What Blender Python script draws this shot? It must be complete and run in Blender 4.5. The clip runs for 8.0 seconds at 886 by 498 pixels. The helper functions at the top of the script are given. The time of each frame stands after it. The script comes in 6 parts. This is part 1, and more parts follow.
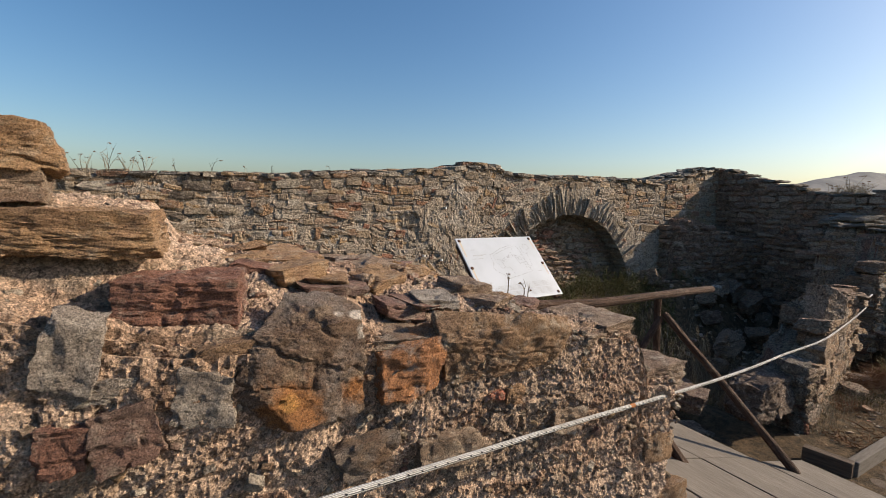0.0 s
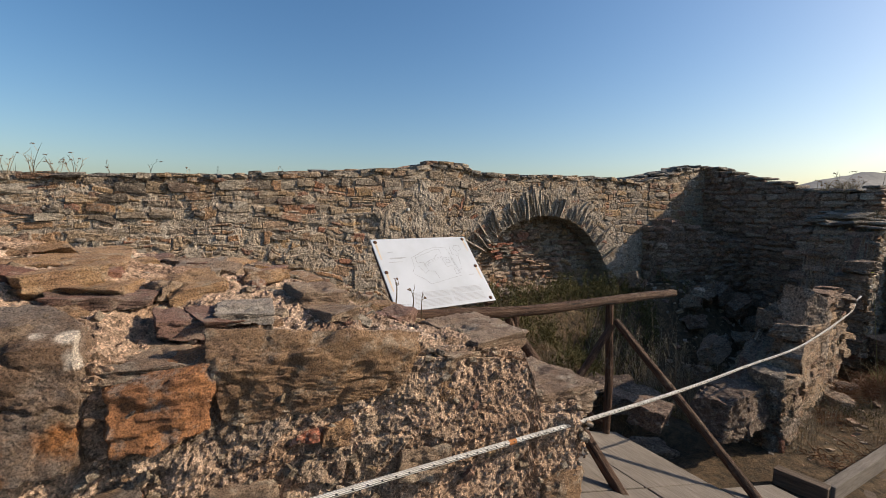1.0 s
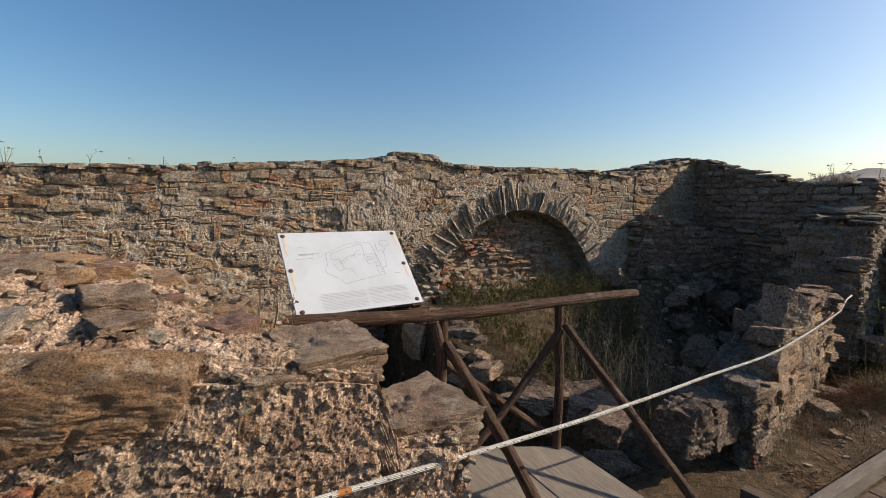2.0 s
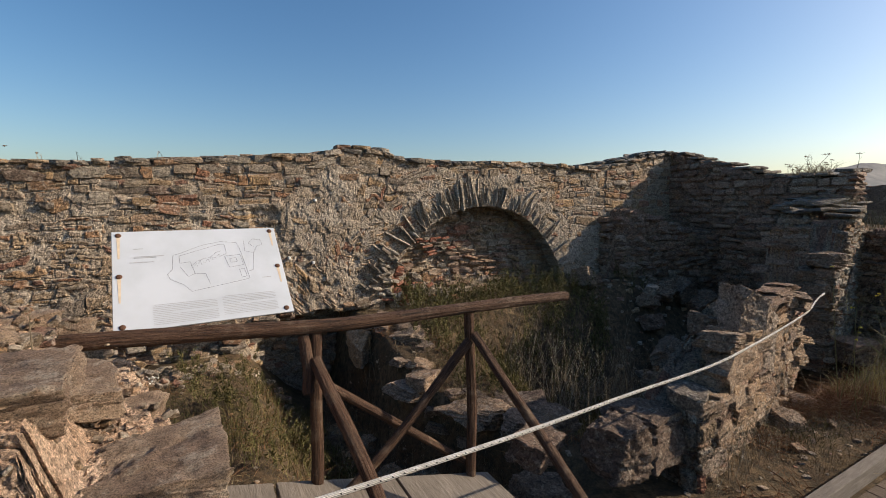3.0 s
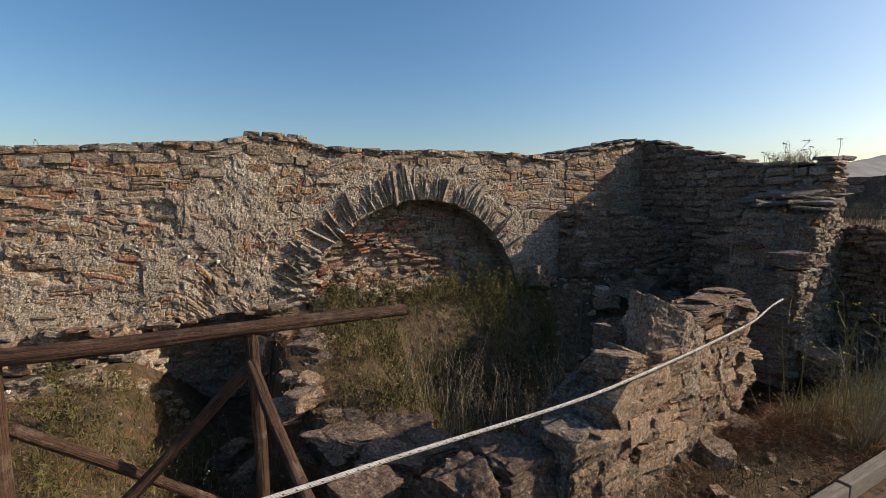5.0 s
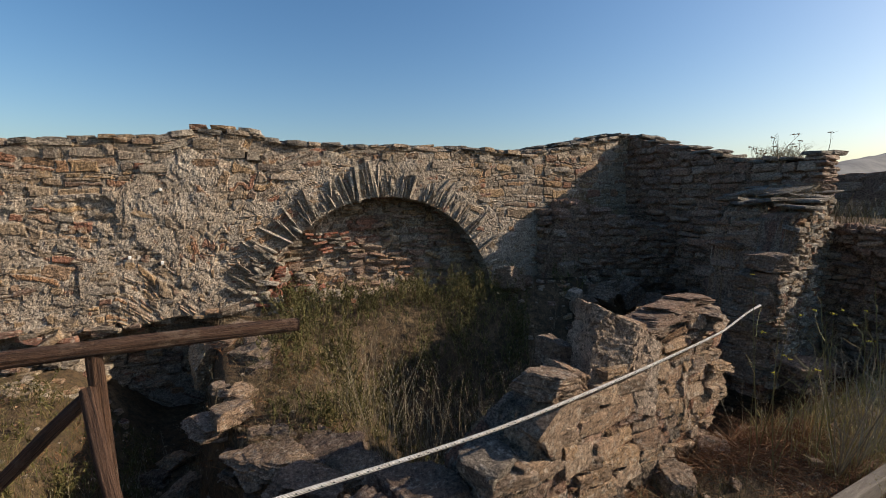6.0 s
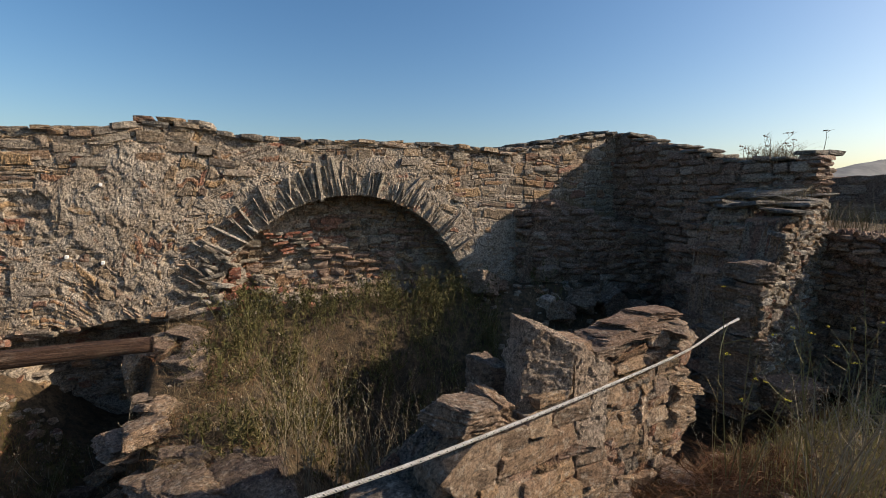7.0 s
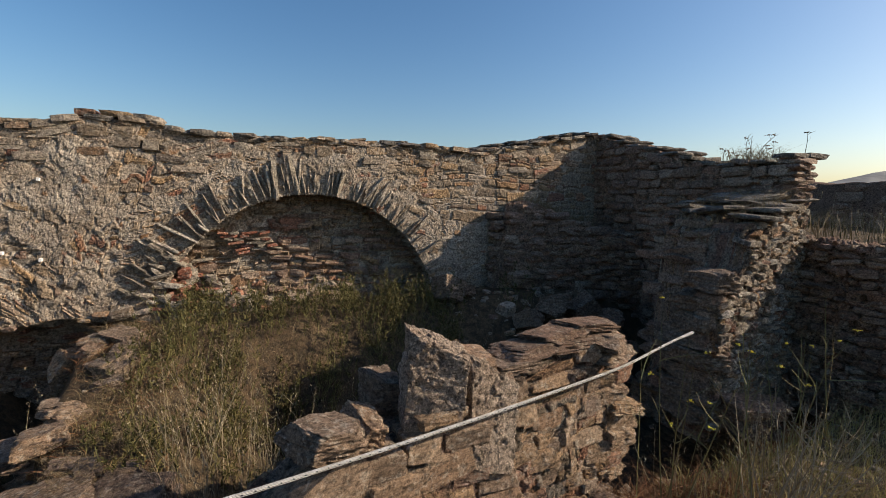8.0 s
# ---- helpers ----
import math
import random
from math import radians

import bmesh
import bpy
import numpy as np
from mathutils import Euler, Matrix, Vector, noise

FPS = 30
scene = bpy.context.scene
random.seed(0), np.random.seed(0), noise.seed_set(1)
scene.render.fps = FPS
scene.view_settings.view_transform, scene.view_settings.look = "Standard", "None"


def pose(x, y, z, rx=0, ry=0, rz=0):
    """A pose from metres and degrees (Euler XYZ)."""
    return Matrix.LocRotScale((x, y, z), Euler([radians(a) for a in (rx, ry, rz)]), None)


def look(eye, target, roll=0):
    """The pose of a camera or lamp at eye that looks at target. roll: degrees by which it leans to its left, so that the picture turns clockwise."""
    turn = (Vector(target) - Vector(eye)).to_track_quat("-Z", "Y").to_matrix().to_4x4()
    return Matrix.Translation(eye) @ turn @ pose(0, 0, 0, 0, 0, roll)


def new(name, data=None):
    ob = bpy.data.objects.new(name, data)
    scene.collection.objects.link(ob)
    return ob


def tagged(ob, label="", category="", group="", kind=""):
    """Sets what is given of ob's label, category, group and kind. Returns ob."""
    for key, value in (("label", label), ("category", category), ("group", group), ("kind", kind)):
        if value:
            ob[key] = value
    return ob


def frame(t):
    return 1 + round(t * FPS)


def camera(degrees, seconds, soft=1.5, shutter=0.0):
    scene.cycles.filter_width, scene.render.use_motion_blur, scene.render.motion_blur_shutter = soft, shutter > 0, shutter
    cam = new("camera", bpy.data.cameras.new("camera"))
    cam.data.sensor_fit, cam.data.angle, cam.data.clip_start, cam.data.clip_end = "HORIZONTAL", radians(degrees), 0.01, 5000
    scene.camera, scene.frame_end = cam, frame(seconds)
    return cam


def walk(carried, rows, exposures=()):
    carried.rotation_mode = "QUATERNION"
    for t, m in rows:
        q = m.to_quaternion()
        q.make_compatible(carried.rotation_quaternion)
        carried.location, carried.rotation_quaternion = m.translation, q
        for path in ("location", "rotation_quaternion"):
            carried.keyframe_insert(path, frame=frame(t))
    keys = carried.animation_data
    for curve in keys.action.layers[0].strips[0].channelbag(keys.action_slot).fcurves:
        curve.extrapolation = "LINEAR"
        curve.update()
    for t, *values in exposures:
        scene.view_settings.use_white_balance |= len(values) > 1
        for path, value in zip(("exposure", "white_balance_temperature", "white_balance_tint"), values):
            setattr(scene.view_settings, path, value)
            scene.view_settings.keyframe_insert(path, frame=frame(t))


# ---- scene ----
cam = camera(88.9, 8.0, 0.45)
PATH = [
    (0, (-4.572, -4.933, 1.693), (-3.616, -3.189, 1.478), 1.5),
    (0.5, (-4.292, -4.881, 1.672), (-3.33, -3.139, 1.476), 1.1),
    (1, (-4.022, -4.898, 1.653), (-3.076, -3.146, 1.461), 0.8),
    (1.5, (-3.801, -4.863, 1.642), (-2.865, -3.108, 1.435), 0.9),
    (3, (-2.936, -4.79, 1.594), (-1.99, -3.041, 1.383), 0.2),
    (3.5, (-2.655, -4.738, 1.589), (-1.694, -2.999, 1.363), 0.2),
    (4, (-2.378, -4.758, 1.569), (-1.429, -3.012, 1.341), -0.1),
    (4.5, (-2.158, -4.79, 1.583), (-1.243, -3.027, 1.349), 0.1),
    (6, (-1.436, -4.72, 1.584), (-0.549, -2.945, 1.333), 0.1),
    (6.5, (-1.226, -4.684, 1.576), (-0.359, -2.902, 1.312), 0.4),
    (7, (-0.953, -4.643, 1.582), (-0.09, -2.856, 1.328), 0.7),
    (7.5, (-0.684, -4.67, 1.573), (0.167, -2.876, 1.329), 1.0),
    (8, (-0.431, -4.677, 1.566), (0.394, -2.872, 1.325), 1.5),
]
walk(cam, [(t, look(eye, target, roll)) for t, eye, target, roll in PATH])

# ---- world, sun, exposure ----
SUN_AZ, SUN_EL = -21.0, 26.5          # degrees from +x towards +y, and above the horizon
world = bpy.data.worlds.new("sky")
scene.world = world
world.use_nodes = True
wn = world.node_tree
sky = wn.nodes.new("ShaderNodeTexSky")
sky.sky_type, sky.sun_disc = "NISHITA", False
sky.sun_elevation, sky.sun_rotation = radians(SUN_EL), radians(90 - SUN_AZ)
sky.air_density, sky.dust_density, sky.ozone_density = 1.0, 1.6, 2.2
wn.nodes["Background"].inputs["Strength"].default_value = 0.12
clear = wn.nodes.new("ShaderNodeHueSaturation")            # the clear dry air of a summer evening
clear.inputs["Saturation"].default_value = 1.24
wn.links.new(sky.outputs[0], clear.inputs["Color"])
wn.links.new(clear.outputs[0], wn.nodes["Background"].inputs["Color"])
sun_data = bpy.data.lights.new("sun", "SUN")
sun_data.energy, sun_data.angle, sun_data.color = 5.0, radians(0.53), (1.0, 0.84, 0.66)
sun = new("sun", sun_data)
to_sun = Vector((math.cos(radians(SUN_AZ)) * math.cos(radians(SUN_EL)), math.sin(radians(SUN_AZ)) * math.cos(radians(SUN_EL)), math.sin(radians(SUN_EL))))
sun.matrix_world = look(to_sun * 60, (0, 0, 0))
scene.view_settings.exposure = 0.22

# ---- arithmetic ----
rng = np.random.default_rng(7)


def lattice(i, j, k, seed):
    n = (i * 374761393 + j * 668265263 + k * 2147483647 + seed * 1274126177) & 0xFFFFFFFF
    n = ((n ^ (n >> 13)) * 1274126177) & 0xFFFFFFFF
    n = ((n ^ (n >> 16)) * 2246822519) & 0xFFFFFFFF
    return ((n ^ (n >> 15)) & 0xFFFFFF) / float(0xFFFFFF)


def value_noise(p, seed=0):
    """Smooth noise from 0 to 1 at the rows of p."""
    i = np.floor(p).astype(np.int64)
    f = p - i
    f = f * f * (3 - 2 * f)
    out = np.zeros(len(p))
    for a in (0, 1):
        for b in (0, 1):
            for c in (0, 1):
                w = (f[:, 0] if a else 1 - f[:, 0]) * (f[:, 1] if b else 1 - f[:, 1]) * (f[:, 2] if c else 1 - f[:, 2])
                out += w * lattice(i[:, 0] + a, i[:, 1] + b, i[:, 2] + c, seed)
    return out


def fbm(p, scale, octaves=4, seed=0, gain=0.5):
    """Layered noise, about -1 to 1."""
    out, amp, total = np.zeros(len(p)), 1.0, 0.0
    for o in range(octaves):
        out += amp * (value_noise(p * scale * 2.03 ** o + 17.3 * o, seed + o) * 2 - 1)
        total += amp
        amp *= gain
    return out / total * 1.4


def cells(p, scale, seed=0):
    """Distance to the nearest and to the second nearest of scattered points."""
    q = p * scale
    i = np.floor(q).astype(np.int64)
    d1, d2 = np.full(len(p), 9.0), np.full(len(p), 9.0)
    for a in (-1, 0, 1):
        for b in (-1, 0, 1):
            for c in (-1, 0, 1):
                n = i + np.array((a, b, c))
                pt = np.stack([n[:, k] + lattice(n[:, 0], n[:, 1], n[:, 2], seed + 11 * k) for k in range(3)], 1)
                d = np.linalg.norm(pt - q, axis=1)
                d2 = np.minimum(np.maximum(d, d1), d2)
                d1 = np.minimum(d, d1)
    return d1, d2


def smooth(a, b, x):
    t = np.clip((np.asarray(x, float) - a) / (b - a), 0, 1)
    return t * t * (3 - 2 * t)


# ---- materials ----
def material(name, rough=0.9, metal=0.0, spec=0.25):
    m = bpy.data.materials.new(name)
    m.use_nodes = True
    b = m.node_tree.nodes["Principled BSDF"]
    b.inputs["Roughness"].default_value, b.inputs["Metallic"].default_value, b.inputs["Specular IOR Level"].default_value = rough, metal, spec
    return m, m.node_tree, b


def node(nt, kind, **values):
    n = nt.nodes.new(kind)
    for k, v in values.items():
        n.inputs[k.replace("_", " ")].default_value = v
    return n


def ramp(nt, source, stops, constant=False):
    r = nt.nodes.new("ShaderNodeValToRGB")
    if constant:
        r.color_ramp.interpolation = "CONSTANT"
    while len(r.color_ramp.elements) < len(stops):
        r.color_ramp.elements.new(0.5)
    for e, (p, c) in zip(r.color_ramp.elements, stops):
        e.position, e.color = p, (*c, 1) if len(c) == 3 else c
    nt.links.new(source, r.inputs[0])
    return r.outputs[0]


def mixed(nt, fac, a, b, blend="MIX"):
    m = nt.nodes.new("ShaderNodeMix")
    m.data_type, m.blend_type = "RGBA", blend
    for value, slot in ((fac, 0), (a, 6), (b, 7)):
        if isinstance(value, (int, float)):
            m.inputs[slot].default_value = value
        elif isinstance(value, tuple):
            m.inputs[slot].default_value = (*value, 1)
        else:
            nt.links.new(value, m.inputs[slot])
    return m.outputs[2]


def place(nt, rand=None, stretch=(1, 1, 1), kind="world"):
    """World or surface coordinates, shifted by a piece's own random number."""
    if kind == "uv":
        base = nt.nodes.new("ShaderNodeUVMap").outputs[0]
    else:
        base = nt.nodes.new("ShaderNodeNewGeometry").outputs["Position"]
    m = nt.nodes.new("ShaderNodeVectorMath")
    m.operation = "MULTIPLY_ADD"
    nt.links.new(base, m.inputs[0])
    m.inputs[1].default_value = stretch
    if rand is not None:
        s = nt.nodes.new("ShaderNodeVectorMath")
        s.operation = "SCALE"
        s.inputs[0].default_value = (31.0, 17.0, 23.0)
        nt.links.new(rand, s.inputs["Scale"])
        nt.links.new(s.outputs[0], m.inputs[2])
    return m.outputs[0]


def noise_at(nt, vec, scale, detail=5, rough=0.6):
    n = node(nt, "ShaderNodeTexNoise", Scale=scale, Detail=detail, Roughness=rough)
    nt.links.new(vec, n.inputs["Vector"])
    return n.outputs[0]


def bumped(nt, b, heights):
    """Fine relief: pairs of a height and its depth in metres."""
    last = None
    for h, depth in heights:
        n = node(nt, "ShaderNodeBump", Strength=1.0, Distance=depth)
        nt.links.new(h, n.inputs["Height"])
        if last is not None:
            nt.links.new(last, n.inputs["Normal"])
        last = n.outputs[0]
    nt.links.new(last, b.inputs["Normal"])


def stone_material(name, cols, rand="object", layers=True, dust=(0.50, 0.43, 0.34), dust_amount=0.6, relief=1.0):
    m, nt, b = material(name, 0.88, 0, 0.3)
    if rand == "object":
        r = nt.nodes.new("ShaderNodeObjectInfo").outputs["Random"]
    elif rand == "island":
        r = nt.nodes.new("ShaderNodeNewGeometry").outputs["Random Per Island"]
    else:
        at = nt.nodes.new("ShaderNodeAttribute")
        at.attribute_name = "tone"
        r = at.outputs["Fac"]
    v = place(nt, r)
    base = ramp(nt, r, [(i / max(1, len(cols) - 1), c) for i, c in enumerate(cols)])
    patch = noise_at(nt, v, 14, 7, 0.7)
    grain = noise_at(nt, v, 170, 6, 0.8)
    lay = noise_at(nt, place(nt, r, (0.25, 0.25, 1.6)), 46, 7, 0.75)
    other = noise_at(nt, v, 27, 8, 0.75)
    c = mixed(nt, ramp(nt, patch, [(0.36, (0.55,) * 3), (0.52, (0, 0, 0))]), base, mixed(nt, 0.6, base, (0.04, 0.032, 0.025)))
    c = mixed(nt, ramp(nt, lay, [(0.36, (0.85,) * 3), (0.50, (0, 0, 0))]), c, mixed(nt, 0.75, c, (0.035, 0.028, 0.022)))
    if dust_amount:
        c = mixed(nt, ramp(nt, other, [(0.52, (0, 0, 0)), (0.60, (dust_amount,) * 3)]), c, dust)
    c = mixed(nt, 1.0, c, ramp(nt, grain, [(0.32, (0.30,) * 3), (0.47, (0.95,) * 3), (0.70, (1.7,) * 3)]), "MULTIPLY")
    spot = noise_at(nt, v, 58, 3, 0.6)
    c = mixed(nt, 1.0, c, ramp(nt, spot, [(0.36, (0.55,) * 3), (0.48, (1, 1, 1)), (0.64, (1.35,) * 3)]), "MULTIPLY")
    nt.links.new(c, b.inputs["Base Color"])
    bumped(nt, b, [(patch, 0.026 * relief), (lay, 0.016 * relief), (other, 0.012 * relief), (grain, 0.006 * relief)] if layers else [(patch, 0.02 * relief), (grain, 0.006 * relief)])
    return m


def mortar_material(name, light, dark, brown, relief=1.0, grit=110.0, stones=None, speck=1.3):
    """Gritty mortar; where stones are given, the surface's own stones take those colours."""
    m, nt, b = material(name, 0.95, 0, 0.15)
    v = place(nt)
    big = noise_at(nt, v, 2.6, 5, 0.6)
    mid = noise_at(nt, v, 17, 7, 0.72)
    fine = noise_at(nt, v, grit * 1.1, 7, 0.8)
    vor = node(nt, "ShaderNodeTexVoronoi", Scale=grit)
    nt.links.new(v, vor.inputs["Vector"])
    c = mixed(nt, ramp(nt, big, [(0.38, (0, 0, 0)), (0.62, (1, 1, 1))]), brown, light)
    if stones:
        at = nt.nodes.new("ShaderNodeAttribute")
        at.attribute_name = "tone"
        bed = nt.nodes.new("ShaderNodeAttribute")
        bed.attribute_name = "bed"
        own = ramp(nt, at.outputs["Fac"], [(i / (len(stones) - 1), k) for i, k in enumerate(stones)])
        c = mixed(nt, bed.outputs["Fac"], own, c)
    c = mixed(nt, ramp(nt, mid, [(0.34, (0.7,) * 3), (0.46, (0, 0, 0))]), c, dark)
    peb = ramp(nt, vor.outputs["Color"], [(0.0, (0.30,) * 3), (0.45, (0.95,) * 3), (0.72, (1.25, 1.2, 1.15)), (0.82, (speck, speck * 0.98, speck * 0.95))])
    c = mixed(nt, 0.75, c, peb, "MULTIPLY")
    c = mixed(nt, 1.0, c, ramp(nt, fine, [(0.34, (0.25,) * 3), (0.48, (1, 1, 1)), (0.68, (1.6,) * 3)]), "MULTIPLY")
    spot = noise_at(nt, v, 52, 3, 0.6)
    c = mixed(nt, 1.0, c, ramp(nt, spot, [(0.36, (0.5,) * 3), (0.48, (1, 1, 1)), (0.64, (1.2,) * 3)]), "MULTIPLY")
    nt.links.new(c, b.inputs["Base Color"])
    bumped(nt, b, [(mid, 0.03 * relief), (vor.outputs["Distance"], 0.006 * relief), (fine, 0.012 * relief)])
    return m


def wood_material(name, light, dark, rough=0.75, along=0):
    m, nt, b = material(name, rough, 0, 0.3)
    r = nt.nodes.new("ShaderNodeObjectInfo").outputs["Random"]
    v = place(nt, r, (9, 0.9, 1), "uv")
    v2 = place(nt, r, (2, 1.2, 1), "uv")
    grain = noise_at(nt, v, 9, 8, 0.72)
    big = noise_at(nt, v2, 3, 5, 0.6)
    c = ramp(nt, grain, [(0.3, dark), (0.52, tuple((a + d) / 2 for a, d in zip(light, dark))), (0.72, light)])
    c = mixed(nt, ramp(nt, big, [(0.35, (0.7,) * 3), (0.65, (0, 0, 0))]), c, mixed(nt, 0.6, c, dark))
    nt.links.new(c, b.inputs["Base Color"])
    bumped(nt, b, [(grain, 0.006), (big, 0.006)])
    return m


def plant_material(name, cols, rough=0.8):
    m, nt, b = material(name, rough, 0, 0.2)
    r = nt.nodes.new("ShaderNodeNewGeometry").outputs["Random Per Island"]
    c = ramp(nt, r, [(i / max(1, len(cols) - 1), k) for i, k in enumerate(cols)])
    nt.links.new(c, b.inputs["Base Color"])
    b.inputs["Subsurface Weight"].default_value = 0.0
    return m


def plain_material(name, col, rough=0.7, metal=0.0, vary=0.25, scale=30):
    m, nt, b = material(name, rough, metal, 0.3)
    n = noise_at(nt, place(nt), scale, 5, 0.65)
    c = mixed(nt, 1.0, col, ramp(nt, n, [(0.3, (1 - vary,) * 3), (0.7, (1 + vary * 0.5,) * 3)]), "MULTIPLY")
    nt.links.new(c, b.inputs["Base Color"])
    bumped(nt, b, [(n, 0.001)])
    return m


WALL_COLS = [(0.205, 0.150, 0.100), (0.310, 0.240, 0.165), (0.150, 0.122, 0.096), (0.365, 0.245, 0.135), (0.255, 0.215, 0.170), (0.345, 0.290, 0.220), (0.300, 0.170, 0.090), (0.415, 0.355, 0.280), (0.180, 0.142, 0.108), (0.270, 0.135, 0.090), (0.330, 0.225, 0.125), (0.240, 0.200, 0.155)]
GREY_COLS = [(0.225, 0.193, 0.155), (0.305, 0.263, 0.205), (0.370, 0.317, 0.245), (0.171, 0.141, 0.112), (0.338, 0.286, 0.217), (0.443, 0.393, 0.325), (0.260, 0.200, 0.145)]
DARK_COLS = [(0.205, 0.136, 0.100), (0.285, 0.196, 0.140), (0.340, 0.245, 0.172), (0.235, 0.156, 0.118), (0.305, 0.180, 0.118), (0.390, 0.300, 0.222)]
M_WALL = stone_material("coursed schist", WALL_COLS)
M_RUBBLE = stone_material("rubble schist", WALL_COLS, "island", relief=0.7)
M_GREY = stone_material("grey schist", GREY_COLS)
M_DARK = stone_material("brown schist", DARK_COLS, dust_amount=0.35)
# darker brown schist; on some blocks it stands in for shade
M_BOULDERS = stone_material("brown schist block", [(0.150, 0.103, 0.075), (0.205, 0.146, 0.102), (0.250, 0.182, 0.126), (0.172, 0.118, 0.087), (0.220, 0.135, 0.088), (0.285, 0.220, 0.160)], dust_amount=0.35)
M_DARK_BITS = stone_material("brown schist rubble", DARK_COLS, "island", dust_amount=0.35)
M_SLATE = stone_material("dark slate coping", [(0.126, 0.111, 0.096), (0.185, 0.163, 0.137), (0.155, 0.141, 0.122), (0.229, 0.196, 0.155)], dust_amount=0.35)
M_MORTAR = mortar_material("lime mortar", (0.385, 0.335, 0.272), (0.15, 0.115, 0.087), (0.315, 0.256, 0.192), 0.5, 130.0, WALL_COLS)
M_MORTAR_DARK = mortar_material("earth mortar", (0.285, 0.215, 0.165), (0.085, 0.060, 0.046), (0.205, 0.145, 0.105), stones=DARK_COLS)
M_MORTAR_LOW = mortar_material("crumbling earth and lime mortar", (0.340, 0.266, 0.207), (0.089, 0.059, 0.044), (0.244, 0.148, 0.104), 1.2, 120.0, WALL_COLS)
M_MORTAR_NEAR = mortar_material("crumbling pebbly mortar", (0.50, 0.380, 0.286), (0.24, 0.155, 0.107), (0.385, 0.265, 0.182), 0.40, 220.0, [(0.30, 0.21, 0.145), (0.235, 0.15, 0.10), (0.33, 0.255, 0.185), (0.26, 0.165, 0.115), (0.37, 0.28, 0.20), (0.21, 0.165, 0.13)], speck=1.7)
M_FACE = stone_material("weathered masonry stone", [(0.298, 0.185, 0.113), (0.381, 0.266, 0.173), (0.273, 0.192, 0.133), (0.398, 0.259, 0.147), (0.315, 0.237, 0.173), (0.332, 0.178, 0.113)])
M_BRICK = stone_material("red brick", [(0.340, 0.126, 0.074), (0.266, 0.104, 0.067), (0.385, 0.178, 0.111)], layers=False, dust_amount=0.5)
M_RAIL, pnt, pb = material("dark weathered pole", 0.8, 0, 0.3)
pr = pnt.nodes.new("ShaderNodeObjectInfo").outputs["Random"]
p_grain, p_crack = noise_at(pnt, place(pnt, pr, (26, 1.1, 1), "uv"), 6, 8, 0.75), noise_at(pnt, place(pnt, pr, (14, 1.6, 1), "uv"), 4, 6, 0.7)
p_big = noise_at(pnt, place(pnt, pr), 9, 6, 0.7)
pc = ramp(pnt, p_grain, [(0.34, (0.018, 0.010, 0.007)), (0.5, (0.095, 0.050, 0.030)), (0.62, (0.15, 0.085, 0.052)), (0.74, (0.27, 0.20, 0.145))])
pc = mixed(pnt, ramp(pnt, p_crack, [(0.36, (0.9,) * 3), (0.46, (0, 0, 0))]), pc, (0.020, 0.012, 0.009))
pc = mixed(pnt, ramp(pnt, p_big, [(0.54, (0, 0, 0)), (0.66, (0.6,) * 3)]), pc, (0.23, 0.165, 0.115))
pnt.links.new(pc, pb.inputs["Base Color"])
bumped(pnt, pb, [(p_crack, 0.02), (p_grain, 0.010)])
M_BOARD = wood_material("grey weathered board", (0.27, 0.235, 0.195), (0.11, 0.092, 0.074), 0.85)
M_PLANK = wood_material("brown deck plank", (0.19, 0.135, 0.09), (0.06, 0.042, 0.03), 0.8)
# golden grass colours raised above the other grass: sunlight put into the colour
M_GRASS_SUNNY = plant_material("golden grass brightened as if sunlit", [(0.44, 0.34, 0.14), (0.34, 0.29, 0.10), (0.26, 0.25, 0.075), (0.50, 0.41, 0.22), (0.22, 0.21, 0.06)])
M_STRAW = plant_material("dry straw", [(0.225, 0.160, 0.080), (0.300, 0.225, 0.122), (0.160, 0.108, 0.055), (0.345, 0.280, 0.175), (0.140, 0.080, 0.038)])
M_GREEN = plant_material("olive weed", [(0.044, 0.048, 0.014), (0.118, 0.100, 0.034), (0.070, 0.068, 0.021), (0.190, 0.148, 0.060), (0.050, 0.054, 0.016), (0.140, 0.100, 0.042)])
M_STALK = plant_material("pale dry stalk", [(0.306, 0.253, 0.163), (0.225, 0.175, 0.107), (0.378, 0.324, 0.225), (0.152, 0.112, 0.073)])
M_RED_LITTER = plant_material("rusty dry litter", [(0.194, 0.082, 0.039), (0.252, 0.127, 0.058), (0.136, 0.063, 0.034), (0.311, 0.185, 0.088)])
M_FENNEL = plant_material("fennel stem", [(0.165, 0.170, 0.055), (0.225, 0.210, 0.085), (0.205, 0.165, 0.075)])
M_YELLOW = plain_material("yellow flower", (0.62, 0.50, 0.05))
M_WHITE_FLOWER = plain_material("white flower", (0.75, 0.73, 0.66))


# ---- mesh helpers ----
def mesh_object(name, verts, faces, mat, parent=None, label="", smooth_shade=False, uv=None):
    me = bpy.data.meshes.new(name)
    me.from_pydata([tuple(v) for v in verts] if not isinstance(verts, np.ndarray) else verts.tolist(), [], faces)
    me.materials.append(mat)
    if smooth_shade:
        me.polygons.foreach_set("use_smooth", np.ones(len(me.polygons), bool))
    if uv is not None:
        layer = me.uv_layers.new(name="UVMap")
        loops = np.zeros(len(me.loops), np.int32)
        me.loops.foreach_get("vertex_index", loops)
        layer.data.foreach_set("uv", np.asarray(uv, float)[loops].ravel())
    me.update()
    ob = new(name, me)
    ob.parent = parent
    return tagged(ob, label)


